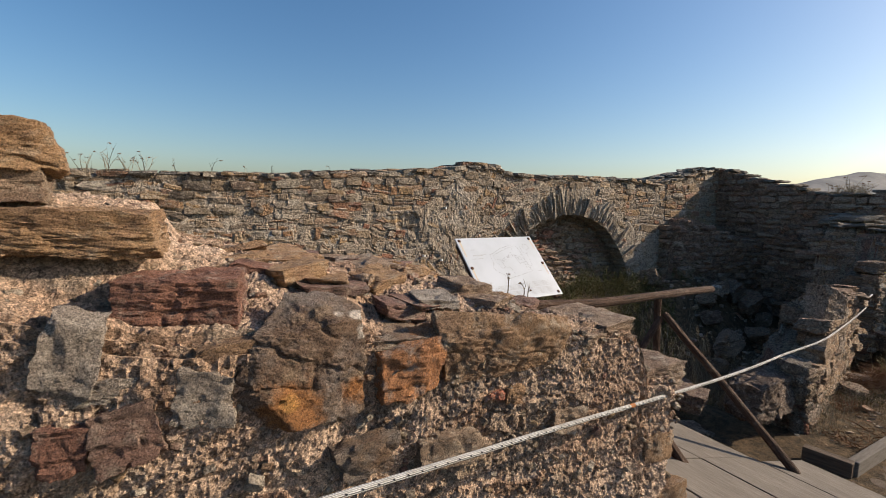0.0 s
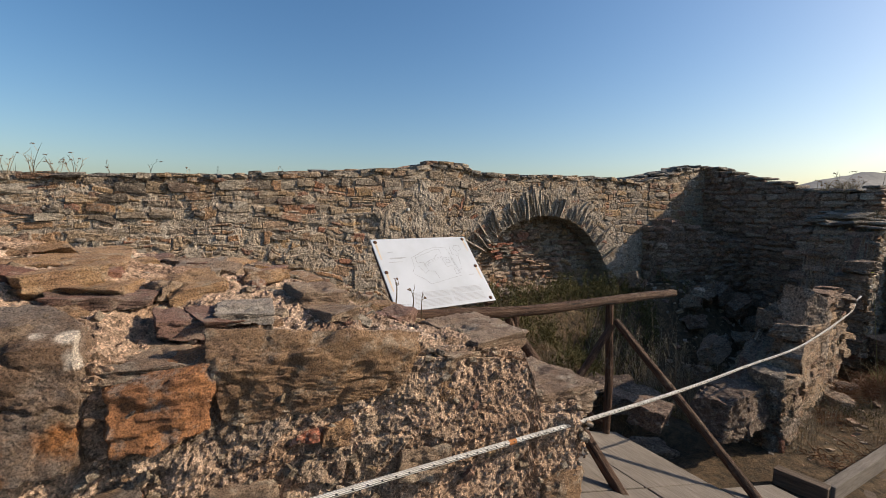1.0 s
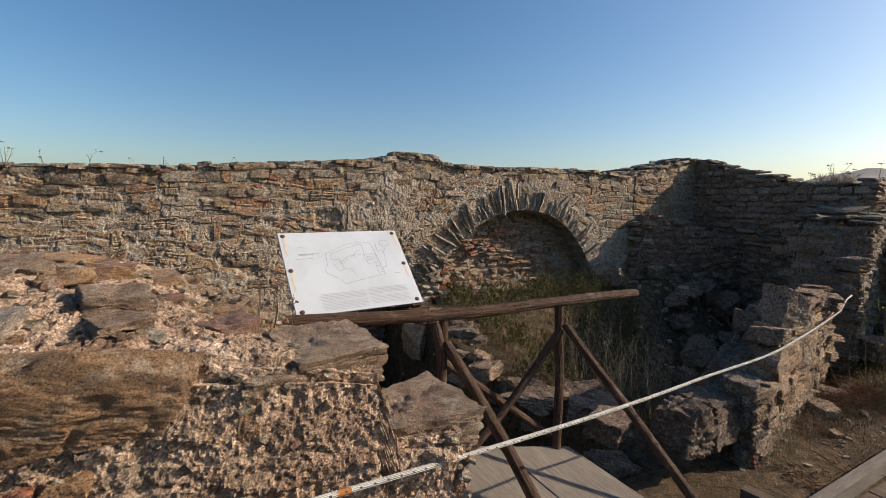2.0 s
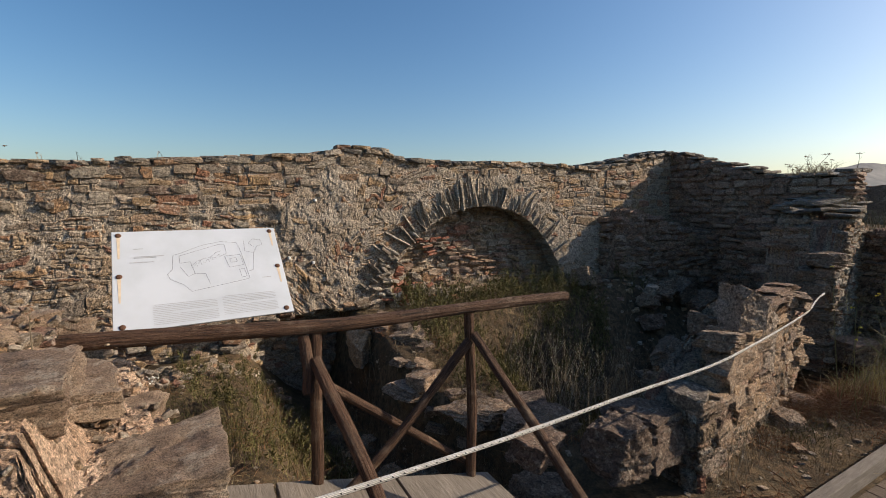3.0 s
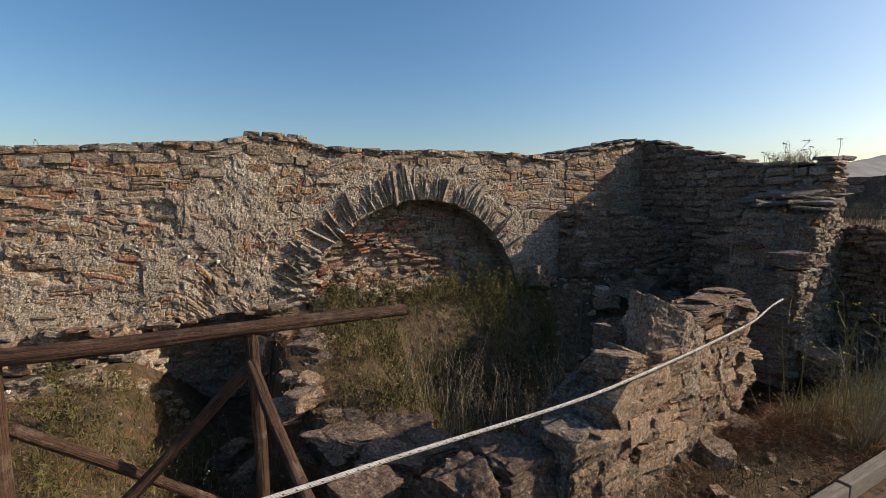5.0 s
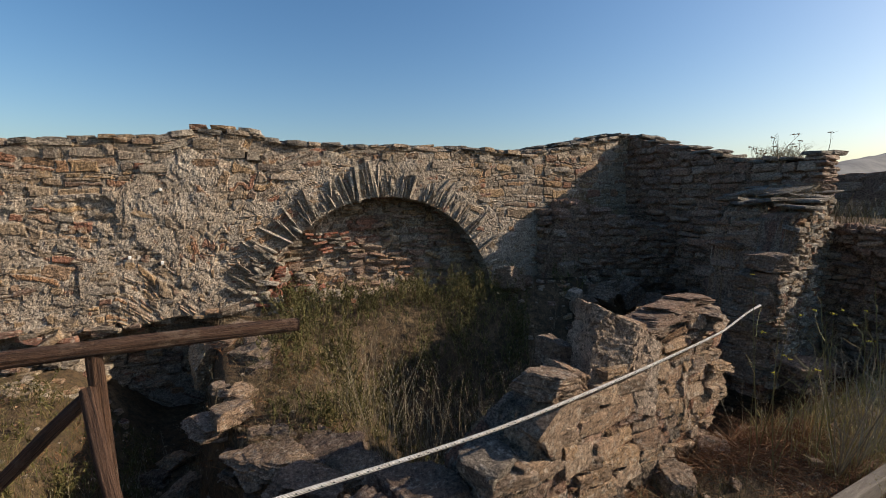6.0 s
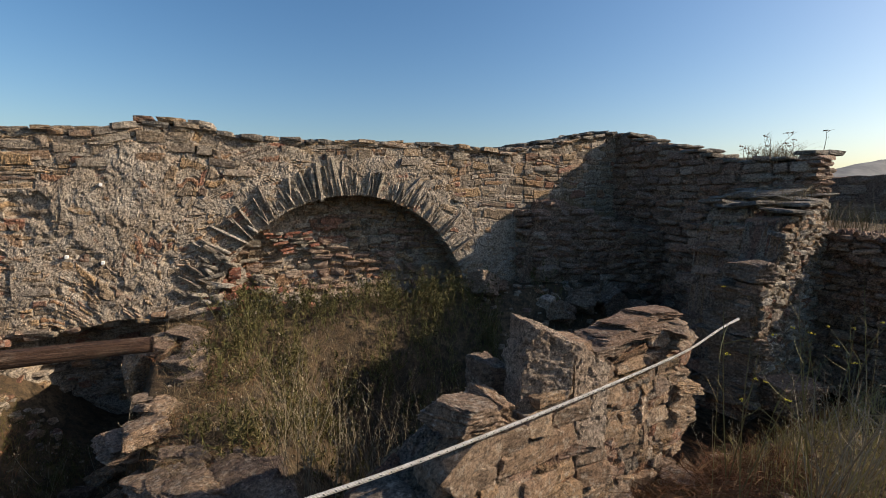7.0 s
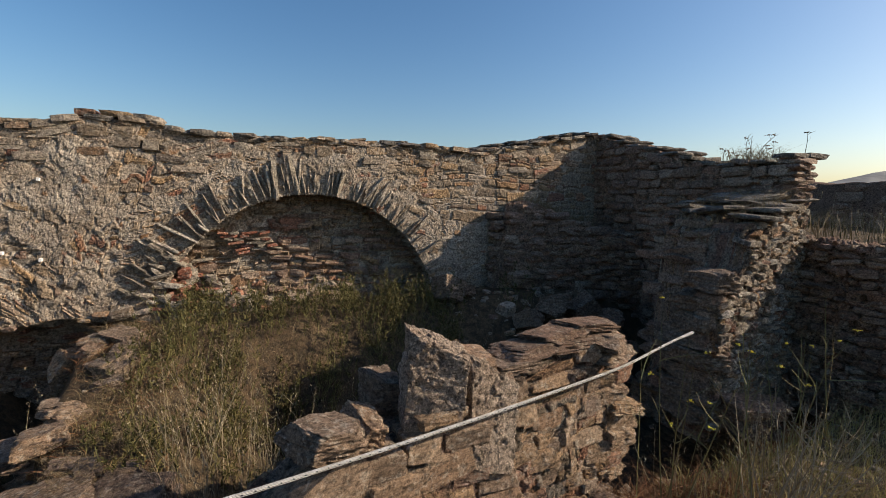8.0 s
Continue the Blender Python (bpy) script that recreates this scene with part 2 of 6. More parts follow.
def part(name, bm, mat, parent, label=""):
    me = bpy.data.meshes.new(name)
    bm.to_mesh(me)
    bm.free()
    me.materials.append(mat)
    ob = new(name, me)
    ob.parent = parent
    return tagged(ob, label)


def thing(name, label, category, at=(0, 0, 0), group="", kind=""):
    ob = new(name)
    ob.location = at
    ob.empty_display_size = 0.1
    return tagged(ob, label, category, group, kind)


def grid_faces(nu, nv, start=0, keep=None):
    i, j = np.meshgrid(np.arange(nu - 1), np.arange(nv - 1), indexing="ij")
    a = start + i * nv + j
    f = np.stack([a, a + nv, a + nv + 1, a + 1], -1).reshape(-1, 4)
    return f if keep is None else f[keep.ravel()]


def cube_sphere(n):
    """Directions over a cube's surface and their faces, n cells to an edge."""
    verts, faces, seen = [], [], {}

    def vert(p):
        key = tuple(round(c, 5) for c in p)
        if key not in seen:
            seen[key] = len(verts)
            verts.append(key)
        return seen[key]
    for axis in range(3):
        for side in (-1, 1):
            for i in range(n):
                for j in range(n):
                    q = []
                    for a, b in ((0, 0), (1, 0), (1, 1), (0, 1)):
                        p = [0, 0, 0]
                        p[axis] = side
                        p[(axis + 1) % 3] = -1 + 2 * (i + a) / n
                        p[(axis + 2) % 3] = -1 + 2 * (j + b) / n
                        q.append(vert(p))
                    faces.append(q if side > 0 else q[::-1])
    return np.array(verts, float), faces


def rock_shape(n, seed, chamfers=7, rough=0.0, square=0.12):
    """An angular stone about one unit across: flat cleaved sides, broken corners."""
    r = np.random.default_rng(seed)
    v, faces = cube_sphere(n)
    d = v / np.linalg.norm(v, axis=1)[:, None]
    planes, dist = [], []
    for axis in range(3):
        for side in (-1, 1):
            nrm = r.normal(0, square, 3)
            nrm[axis] += side
            planes.append(nrm / np.linalg.norm(nrm))
            dist.append(0.5 * r.uniform(0.9, 1.0))
    for _ in range(chamfers):
        nrm = r.choice([-1, 1], 3) * r.uniform(0.25, 1, 3)
        planes.append(nrm / np.linalg.norm(nrm))
        dist.append(r.uniform(0.62, 0.80))
    dots = d @ np.array(planes).T
    k = np.min(np.where(dots > 1e-3, np.array(dist) / np.maximum(dots, 1e-3), 9), axis=1)
    p = d * k[:, None]
    if rough:
        p += d * (rough * (fbm(p, 3.0, 4, seed, 0.6) + 0.9 * fbm(p * np.array((0.5, 0.5, 2.8)), 6, 3, seed + 5, 0.65)))[:, None]
    return p, faces


def crease(me, angle=28):
    me.polygons.foreach_set("use_smooth", np.ones(len(me.polygons), bool))
    me.set_sharp_from_angle(angle=radians(angle))


def stone_library(name, count, n, mat, seed, **kw):
    out = []
    for i in range(count):
        v, f = rock_shape(n, seed + i, **kw)
        me = bpy.data.meshes.new(name)
        me.from_pydata(v.tolist(), [], f)
        me.materials.append(mat)
        if n > 5:
            crease(me)
        out.append(me)
    return out


def lay(library, name, parent, at, size, turn=(0, 0, 0), pick=None):
    me = library[int(rng.integers(len(library))) if pick is None else pick]
    ob = new(name, me)
    ob.matrix_basis = pose(*at, *turn) @ Matrix.Diagonal((*size, 1))
    ob.parent = parent
    return ob


class Heap:
    """Many small pieces gathered into one mesh."""

    def __init__(self):
        self.v, self.f, self.n = [], [], 0

    def add(self, verts, faces):
        self.v.append(np.asarray(verts, float))
        self.f.extend([[i + self.n for i in q] for q in faces])
        self.n += len(verts)

    def stone(self, shape, at, size, turn=(0, 0, 0)):
        m = np.array(Euler([radians(a) for a in turn]).to_matrix())
        self.add((shape[0] * np.array(size)) @ m.T + np.array(at), shape[1])

    def done(self, name, mat, parent=None, label="", kind="stuff", category=""):
        ob = mesh_object(name, np.concatenate(self.v), self.f, mat, parent, label)
        return tagged(ob, label, category, "", kind)


BITS = [rock_shape(2, 100 + i, 5) for i in range(18)]
LIB_WALL = stone_library("stone", 16, 2, M_WALL, 200, chamfers=3, square=0.07)
LIB_GREY = stone_library("stone", 12, 2, M_GREY, 300)
LIB_DARK = stone_library("stone", 14, 2, M_DARK, 400, chamfers=4, square=0.13)
LIB_SLATE = stone_library("coping_stone", 10, 2, M_SLATE, 500)
LIB_BRICK = stone_library("brick", 6, 2, M_BRICK, 600, chamfers=3, square=0.04)
LIB_NEAR = stone_library("stone", 14, 18, M_FACE, 700, rough=0.075, chamfers=9, square=0.18)
LIB_NEAR_GREY = stone_library("stone", 10, 16, M_GREY, 760, rough=0.05, chamfers=9, square=0.16)
LIB_BLOCK = stone_library("stone", 14, 9, M_FACE, 860, rough=0.03, chamfers=5, square=0.09)
LIB_NEAR_DARK = stone_library("stone", 10, 20, M_BOULDERS, 800, rough=0.085, chamfers=9, square=0.16)


def coursed(u, v, row, length, seed, wild=1.0):
    """Flat stones in uneven courses: how far each stands out (-0.5 to 0.5), metres to its edge, and a number per stone."""
    p = np.stack([u, v, u * 0], 1)
    w = v / row + wild * 0.55 * fbm(p, 1.6, 2, seed) + wild * 0.22 * fbm(p, 7.0, 2, seed + 1)
    w = w + 0.30 * np.sin(w * 2.1 + 1.3)                              # thick and thin courses
    i = np.floor(w).astype(np.int64)
    z = np.zeros(len(u), np.int64)
    s = u / length * (0.7 + 0.7 * lattice(i, z, z, seed + 2)) + 9.0 * lattice(i, z, z + 1, seed + 2) + wild * 0.16 * fbm(p, 9.0, 2, seed + 3)
    s = s + 0.30 * np.sin(s * 2.3 + i * 1.7)
    j = np.floor(s).astype(np.int64)
    fw, fs, k = w - i, s - j, z
    two = lattice(i, j, z, seed + 4) > 0.66                            # some are pairs of thin slabs
    k = np.where(two, np.floor(fw * 2).astype(np.int64), 0)
    high = np.where(two, row / 2, row)
    fw = np.where(two, fw * 2 - k, fw)
    chip = 0.0045 * fbm(p, 24, 3, seed + 5)
    edge = np.minimum(np.minimum(fw, 1 - fw) * high, np.minimum(fs, 1 - fs) * length) + chip
    corner = np.hypot(np.maximum(0.16 - np.minimum(fw, 1 - fw), 0) * high, np.maximum(0.10 - np.minimum(fs, 1 - fs), 0) * length)
    rise = lattice(i, j, k, seed + 6) - 0.5 + (fw - 0.5) * (lattice(i, j, k, seed + 7) - 0.5) * 0.9 + (fs - 0.5) * (lattice(i, j, k, seed + 8) - 0.5) * 0.9
    return rise, edge - 0.5 * corner, lattice(i, j, k, seed + 9)


def faced(p, u, v, row, length, seed, depth, cover, wild=1.0):
    """Relief of rubble masonry under worn mortar. cover: height of the mortar against the stones' faces, in depths.
    Gives the relief in metres, the stones' numbers, and where mortar lies on top."""
    rise, edge, tone = coursed(u, v, row, length, seed, wild)
    stone = depth * (0.8 * rise - 1.0 * smooth(0.009, 0.0, edge)) + 0.10 * depth * fbm(p, 30, 3, seed + 11, 0.7)
    mortar = depth * (cover + 0.42 * fbm(p, 2.7, 3, seed + 12, 0.6) + 0.38 * fbm(p, 15, 4, seed + 13, 0.65))
    pit = smooth(0.35, 0.8, fbm(p, 19, 3, seed + 14, 0.6))
    mortar = mortar - 0.5 * depth * pit
    return np.maximum(stone, mortar), tone, smooth(-0.12 * depth, 0.10 * depth, mortar - stone)


def tones(ob, tone, bed):
    """Each bedded stone's own shade number, and how far mortar covers it."""
    for name, values in (("tone", tone), ("bed", bed)):
        at = ob.data.attributes.new(name, "FLOAT", "POINT")
        at.data.foreach_set("value", np.asarray(values, np.float32))


def rough_box(name, x0, x1, y0, y1, z0, top, cell, amp, mat, lean=None, label="", pebble=0.0, seed=1, sides="xXyYz", edge=0.05, holes=0.0, stones=0.0, depth=0.03, gritty=0.0, row=0.075, length=0.2, cover=-0.35):
    """A solid block of rubble and mortar with an uneven surface; top is a height or a function of x and y."""
    height = top if callable(top) else (lambda x, y: np.full(np.shape(x), float(top)))
    heap_v, heap_f, count = [], [], 0
    zm = 1.4

    def add(u, v, fn):
        nonlocal count
        U, V = np.meshgrid(u, v, indexing="ij")
        p = fn(U.ravel(), V.ravel())
        heap_v.append(p)
        heap_f.append(grid_faces(len(u), len(v), count))
        count += len(p)
    xs = np.linspace(x0, x1, max(2, int((x1 - x0) / cell) + 1))
    ys = np.linspace(y0, y1, max(2, int((y1 - y0) / cell) + 1))
    ws = np.linspace(0, 1, max(2, int(zm / cell) + 1))

    def lift(x, y, w):
        return z0 + (height(x, y) - z0) * w
    if "y" in sides:
        add(xs, ws, lambda x, w: np.stack([x, np.full_like(x, y0), lift(x, np.full_like(x, y0), w)], 1))
    if "Y" in sides:
        add(ws, xs, lambda w, x: np.stack([x, np.full_like(x, y1), lift(x, np.full_like(x, y1), w)], 1))
    if "x" in sides:
        add(ws, ys, lambda w, y: np.stack([np.full_like(y, x0), y, lift(np.full_like(y, x0), y, w)], 1))
    if "X" in sides:
        add(ys, ws, lambda y, w: np.stack([np.full_like(y, x1), y, lift(np.full_like(y, x1), y, w)], 1))
    if "z" in sides:
        add(xs, ys, lambda x, y: np.stack([x, y, height(x, y)], 1))
    p = np.concatenate(heap_v)
    cen = np.array(((x0 + x1) / 2, (y0 + y1) / 2, 0))
    half = np.array(((x1 - x0) / 2, (y1 - y0) / 2, 1))
    # outward direction, blended round the edges so that the sheets stay joined
    hx = smooth(half[0] - edge, half[0], np.abs(p[:, 0] - cen[0])) * np.sign(p[:, 0] - cen[0])
    hy = smooth(half[1] - edge, half[1], np.abs(p[:, 1] - cen[1])) * np.sign(p[:, 1] - cen[1])
    hz = smooth(edge, 0, height(p[:, 0], p[:, 1]) - p[:, 2])
    nrm = np.stack([hx, hy, hz], 1)
    nrm /= np.maximum(np.linalg.norm(nrm, axis=1), 0.3)[:, None]
    d = amp * (0.7 * fbm(p, 3.1, 3, seed) + 0.6 * fbm(p, 9, 4, seed + 3, 0.6))
    if pebble:
        a, b = cells(p, 1 / pebble, seed + 9)
        d += pebble * 0.35 * (smooth(0.0, 0.45, b - a) - 0.5) * (0.4 + value_noise(p * 4, seed + 2))
    tone = bed = None
    if stones:
        u = np.where(np.abs(nrm[:, 0]) > 0.7, p[:, 1], p[:, 0])
        w = np.where(np.abs(nrm[:, 2]) > 0.7, p[:, 1], p[:, 2])
        relief, tone, bed = faced(p, u, w, row, length, seed + 30, depth, cover, stones)
        d = d * 0.6 + relief + 0.004 * fbm(p, 45, 3, seed + 32, 0.7)
    if holes:
        d -= holes * smooth(0.30, 0.75, fbm(p, 5.5, 3, seed + 20)) + 0.007 * smooth(0.1, 0.6, fbm(p, 26, 3, seed + 22))
        d += 0.005 * fbm(p, 70, 2, seed + 24)
    round_off = edge * 0.35 * (np.abs(nrm) > 0.35).sum(1).clip(1, 3)
    p = p + nrm * (d - (round_off - edge * 0.35))[:, None]
    if gritty:
        p = p + nrm * (rng.normal(0, gritty, len(p)))[:, None]
    ob = mesh_object(name, p, np.concatenate(heap_f).tolist(), mat, None, "", not gritty)
    if tone is not None:
        tones(ob, tone, bed)
    tagged(ob, label, "wall", "", "structure")
    return ob


# ---- ground ----
EDGE_Y, EDGE_X = [-9, -3.3, -2.5, -1.6, -0.6, 1], [-1.0, -1.05, -1.3, -1.62, -1.62, -1.62]


def terrace(y):
    """The height of the terrace beyond the retaining wall; it falls away southwards."""
    return 0.32 + 0.95 * smooth(-4.3, -3.25, y)


def ground_height(x, y):
    x, y = np.asarray(x, float), np.asarray(y, float)
    edge = np.interp(y, EDGE_Y, EDGE_X)
    inside = smooth(-3.2, -2.6, y)                                  # the room behind the low wall
    mound = 0.10 + 0.28 * smooth(-2.4, -0.4, y) + 0.10 * smooth(1.2, 2.4, x) - 0.72 * smooth(-1.0, 0.1, x) * smooth(-0.4, -1.4, y)
    raised = smooth(-0.06, 0.16, x - edge)
    pit = -0.60 + 0.66 * smooth(-1.95, -2.75, x) + 0.30 * smooth(-2.45, -2.95, y)
    room = pit * (1 - raised) + mound * raised
    z = inside * room + (1 - inside) * 0.0
    z = z + 0.05 * smooth(1.2, 2.6, x) * (1 - inside)
    z = np.where(y > 0.75, 0.35, z)
    z = z * smooth(-7.0, -5.5, x) + 0.0
    z = z + (terrace(y) - 0.03 - z) * smooth(4.0, 4.3, x)
    far = np.hypot(x, y)
    z = z - 14 * smooth(25, 260, far) - 30 * smooth(300, 3000, far)
    near = smooth(14, 6, far)
    p = np.stack([x.ravel(), y.ravel(), np.zeros(x.size)], 1)
    bump = 0.030 * fbm(p, 1.7, 3, 40) + 0.018 * fbm(p, 7, 3, 44)
    return z + bump.reshape(x.shape) * near * (0.35 + 0.65 * inside)


def axis(lo, hi, cell):
    fine = np.arange(lo, hi + cell / 2, cell)
    out = cell * 1.25 ** np.arange(1, 48)
    grow = np.cumsum(out)
    grow = grow[grow < 4200]
    return np.concatenate([lo - grow[::-1], fine, hi + grow])


gx, gy = axis(-5.0, 6.0, 0.045), axis(-5.2, 1.0, 0.045)
GX, GY = np.meshgrid(gx, gy, indexing="ij")
gm, gnt, gb = material("dry earth", 0.95, 0, 0.15)
gv = place(gnt)
g1, g2, g3 = noise_at(gnt, gv, 1.6, 6, 0.65), noise_at(gnt, gv, 14, 6, 0.7), noise_at(gnt, gv, 80, 5, 0.7)
gc = ramp(gnt, g1, [(0.35, (0.085, 0.056, 0.034)), (0.5, (0.145, 0.098, 0.056)), (0.65, (0.20, 0.142, 0.082))])
gc = mixed(gnt, ramp(gnt, g2, [(0.4, (1, 1, 1)), (0.6, (0, 0, 0))]), gc, (0.065, 0.05, 0.032))
gc = mixed(gnt, 0.8, gc, ramp(gnt, g3, [(0.3, (0.4,) * 3), (0.7, (1.5,) * 3)]), "MULTIPLY")
gnt.links.new(gc, gb.inputs["Base Color"])
bumped(gnt, gb, [(g2, 0.03), (g3, 0.008)])
gp = np.stack([GX.ravel(), GY.ravel(), ground_height(GX, GY).ravel()], 1)
ground = mesh_object("ground", gp, grid_faces(len(gx), len(gy)).tolist(), gm, None, "", True)
tagged(ground, "dry brown earth with straw litter round the ruin", "ground", "", "structure")

# far hill; the haze of distance is mixed into its flat grey
hm, hnt, hb = material("hazy dry hillside", 0.95, 0, 0.1)
hn = noise_at(hnt, place(hnt), 0.03, 6, 0.65)
hnt.links.new(ramp(hnt, hn, [(0.35, (0.17, 0.17, 0.17)), (0.65, (0.30, 0.29, 0.27))]), hb.inputs["Base Color"])
hu, hw = np.linspace(-1, 1, 90), np.linspace(-1, 1, 40)
HU, HW = np.meshgrid(hu, hw, indexing="ij")
hy = HU.ravel() * 620
hx = 900 + HW.ravel() * 420
hq = np.stack([hx * 0.01, hy * 0.01, np.zeros(hy.size)], 1)
ridge = 54 * np.exp(-((hy - 10) / 50) ** 2) + 42 * np.exp(-((hy + 130) / 110) ** 2)
hz = -40 + (ridge + 34 + 5 * fbm(hq, 2, 4, 70)) * np.clip(1 - HW.ravel() ** 2, 0, 1) ** 0.7 * smooth(1, 0.6, np.abs(HU.ravel()))
hill = mesh_object("far_hill", np.stack([hx + 0.0, hy + 285, hz], 1), grid_faces(90, 40).tolist(), hm, None, "", True)
tagged(hill, "bare grey hill in the haze behind the ruin", "hill", "", "structure")

# ---- north wall with the arch ----
TOP_X = [-12, -5.6, -4.8, -3.8, -3.1, -2.5, -1.85, -1.62, -1.15, -0.9, -0.3, 0.8, 1.5, 2.1, 3.0, 3.8, 4.6]
TOP_Z = [1.76, 1.84, 1.88, 1.91, 1.97, 2.02, 2.07, 2.13, 2.13, 2.08, 2.06, 2.10, 2.10, 2.06, 2.23, 2.39, 2.39]
ARCH_X, ARCH_Z, ARCH_R = 0.25, 0.165, 1.38


def wall_top(x):
    return np.interp(x, TOP_X, TOP_Z)


def in_arch(x, z, grow=0.0):
    return np.where(z > ARCH_Z, np.hypot(x - ARCH_X, z - ARCH_Z) < ARCH_R + grow, np.abs(x - ARCH_X) < ARCH_R + grow)


def face_y(x, z):
    """How far the wall's face stands back: the undercut foot of its western part, and the gentle bulges."""
    x, z = np.asarray(x, float), np.asarray(z, float)
    p = np.stack([x.ravel(), np.zeros(x.size), z.ravel()], 1)
    wave = (0.028 * fbm(p, 1.1, 2, 60)).reshape(x.shape)
    rag = (0.09 * fbm(p, 4, 3, 61)).reshape(x.shape)
    foot = smooth(0.41, 0.30, z + rag) * smooth(-1.25, -1.5, x) * (0.12 + 0.34 * smooth(-2.6, -2.3, x))   # a hollow where the facing has fallen out
    return wave + foot + 0.05 * smooth(2.4, 4.2, x)


def north_wall():
    xs, ws = np.concatenate([np.arange(-10.0, -6.2, 0.1), np.arange(-6.2, -5.2, 0.03), np.arange(-5.2, 4.6, 0.0098)]), np.linspace(0, 1, 258)
    X, W = np.meshgrid(xs, ws, indexing="ij")
    Z = -0.75 + (wall_top(X) - 0.03 + 0.75) * W
    x, z = X.ravel(), Z.ravel()
    p = np.stack([x, np.zeros(x.size), z], 1)
    ring = np.hypot(x - ARCH_X, z - ARCH_Z)
    # west of the arch the stones fan out round its haunch
    fan = smooth(2.6, 1.6, ring) * smooth(-0.4, -1.1, x) * 0.4
    u, w = x * np.cos(fan) + z * np.sin(fan), -x * np.sin(fan) + z * np.cos(fan)
    under = wall_top(x) - z
    lay_deep = np.interp(x, [-6, -2.3, -1.7, -0.6, 1.2, 1.7, 4.5], [0.62, 0.52, 0.22, 0.14, 0.14, 0.75, 1.1]) + 0.10 * fbm(p, 2.1, 2, 71)
    dressed = under < lay_deep
    lime = smooth(0.42, 0.62, value_noise(p * np.array((1.1, 1, 1.5)), 9))
    lime = np.maximum(lime, smooth(1.05, 0.65, z) * smooth(-0.9, -1.5, x) * smooth(0.25, 0.55, value_noise(p * 2.2, 19)))
    big = faced(p, u, w, 0.085, 0.21, 62, 0.022, -0.40)
    small = faced(p, u, w, 0.052, 0.125, 72, 0.024, -0.20 + 0.42 * lime, 1.3)
    chunk = faced(p, u, w, 0.10, 0.17, 92, 0.028, -0.25 + 0.45 * lime, 1.8)
    coarse = value_noise(p * 2.6, 77) > 0.55
    relief, tone, bed = (np.where(dressed, a, np.where(coarse, c, b)) for a, b, c in zip(big, small, chunk))
    rough = relief + 0.008 * fbm(p, 5, 4, 64, 0.62) + 0.004 * fbm(p, 42, 3, 65, 0.7)
    rough -= 0.035 * smooth(0.55, 0.9, fbm(p, 4.2, 3, 67)) * ~dressed           # lost stones
    Y = face_y(X, Z).ravel() - rough + rng.normal(0, 0.0012, x.size)
    front = np.stack([X.ravel(), Y, Z.ravel()], 1)
    cx, cz = (X[:-1, :-1] + X[1:, 1:]) / 2, (Z[:-1, :-1] + Z[1:, 1:]) / 2
    faces = [grid_faces(len(xs), len(ws), 0, ~in_arch(cx, cz, -0.015))]
    verts, n = [front], len(front)
    # top and back
    ys = np.linspace(0, 1.02, 26)
    XT, YT = np.meshgrid(xs, ys, indexing="ij")
    q = np.stack([XT.ravel(), YT.ravel(), np.zeros(XT.size)], 1)
    ZT = wall_top(XT.ravel()) - 0.03 + 0.02 * fbm(q, 6, 3, 64)
    ZT[YT.ravel() == 0] = wall_top(XT.ravel()[YT.ravel() == 0]) - 0.03
    YT2 = YT.ravel().copy()
    YT2[YT.ravel() == 0] = Y.reshape(X.shape)[:, -1]
    verts.append(np.stack([XT.ravel(), YT2, ZT], 1))
    faces.append(grid_faces(len(xs), len(ys), n))
    n += XT.size
    bx = np.stack([np.repeat(xs, 2), np.full(2 * len(xs), 1.02), np.stack([wall_top(xs) - 0.02, np.full(len(xs), -0.5)], 1).ravel()], 1)
    verts.append(bx)
    faces.append(grid_faces(len(xs), 2, n))
    n += len(bx)
    # underside of the arch
    ang, dep = np.radians(np.linspace(-6, 186, 150)), np.linspace(-0.01, 0.85, 40)
    A, D = np.meshgrid(ang, dep, indexing="ij")
    q = np.stack([np.cos(A).ravel() * 1.4, D.ravel(), np.sin(A).ravel() * 1.4], 1)
    R = ARCH_R + 0.02 + 0.02 * fbm(q, 8, 3, 66)
    verts.append(np.stack([ARCH_X + np.cos(A.ravel()) * R, D.ravel() + 0.02, ARCH_Z + np.sin(A.ravel()) * R], 1))
    faces.append(grid_faces(len(ang), len(dep), n))
    ob = mesh_object("wall_north", np.concatenate(verts), np.concatenate(faces).tolist(), M_MORTAR, None, "", False)
    rest = sum(len(q) for q in verts) - len(front)
    tones(ob, np.concatenate([tone, np.full(rest, 0.4)]), np.concatenate([bed, np.full(rest, 0.6)]))
    return tagged(ob, "ruined stone wall of coursed schist with a low arch, raking sun on its face", "wall", "", "structure")


wall_n = north_wall()

# ---- the other walls ----
wall_back = rough_box("wall_recess", -1.5, 2.0, 0.28, 0.70, -0.2, 1.75, 0.016, 0.03, M_MORTAR, label="dark rubble wall blocking the back of the arch", seed=5, stones=1.3, depth=0.055, gritty=0.002, row=0.10, length=0.2, cover=-0.5)
EAST_Y, EAST_Z = [-2.4, -2.18, -2.16, -2.0, -1.9, -1.74, -1.72, -1.28, -0.91, -0.59, -0.1, 0.3], [1.97, 1.97, 1.92, 1.91, 1.95, 1.95, 1.88, 2.00, 2.12, 2.17, 2.34, 2.36]
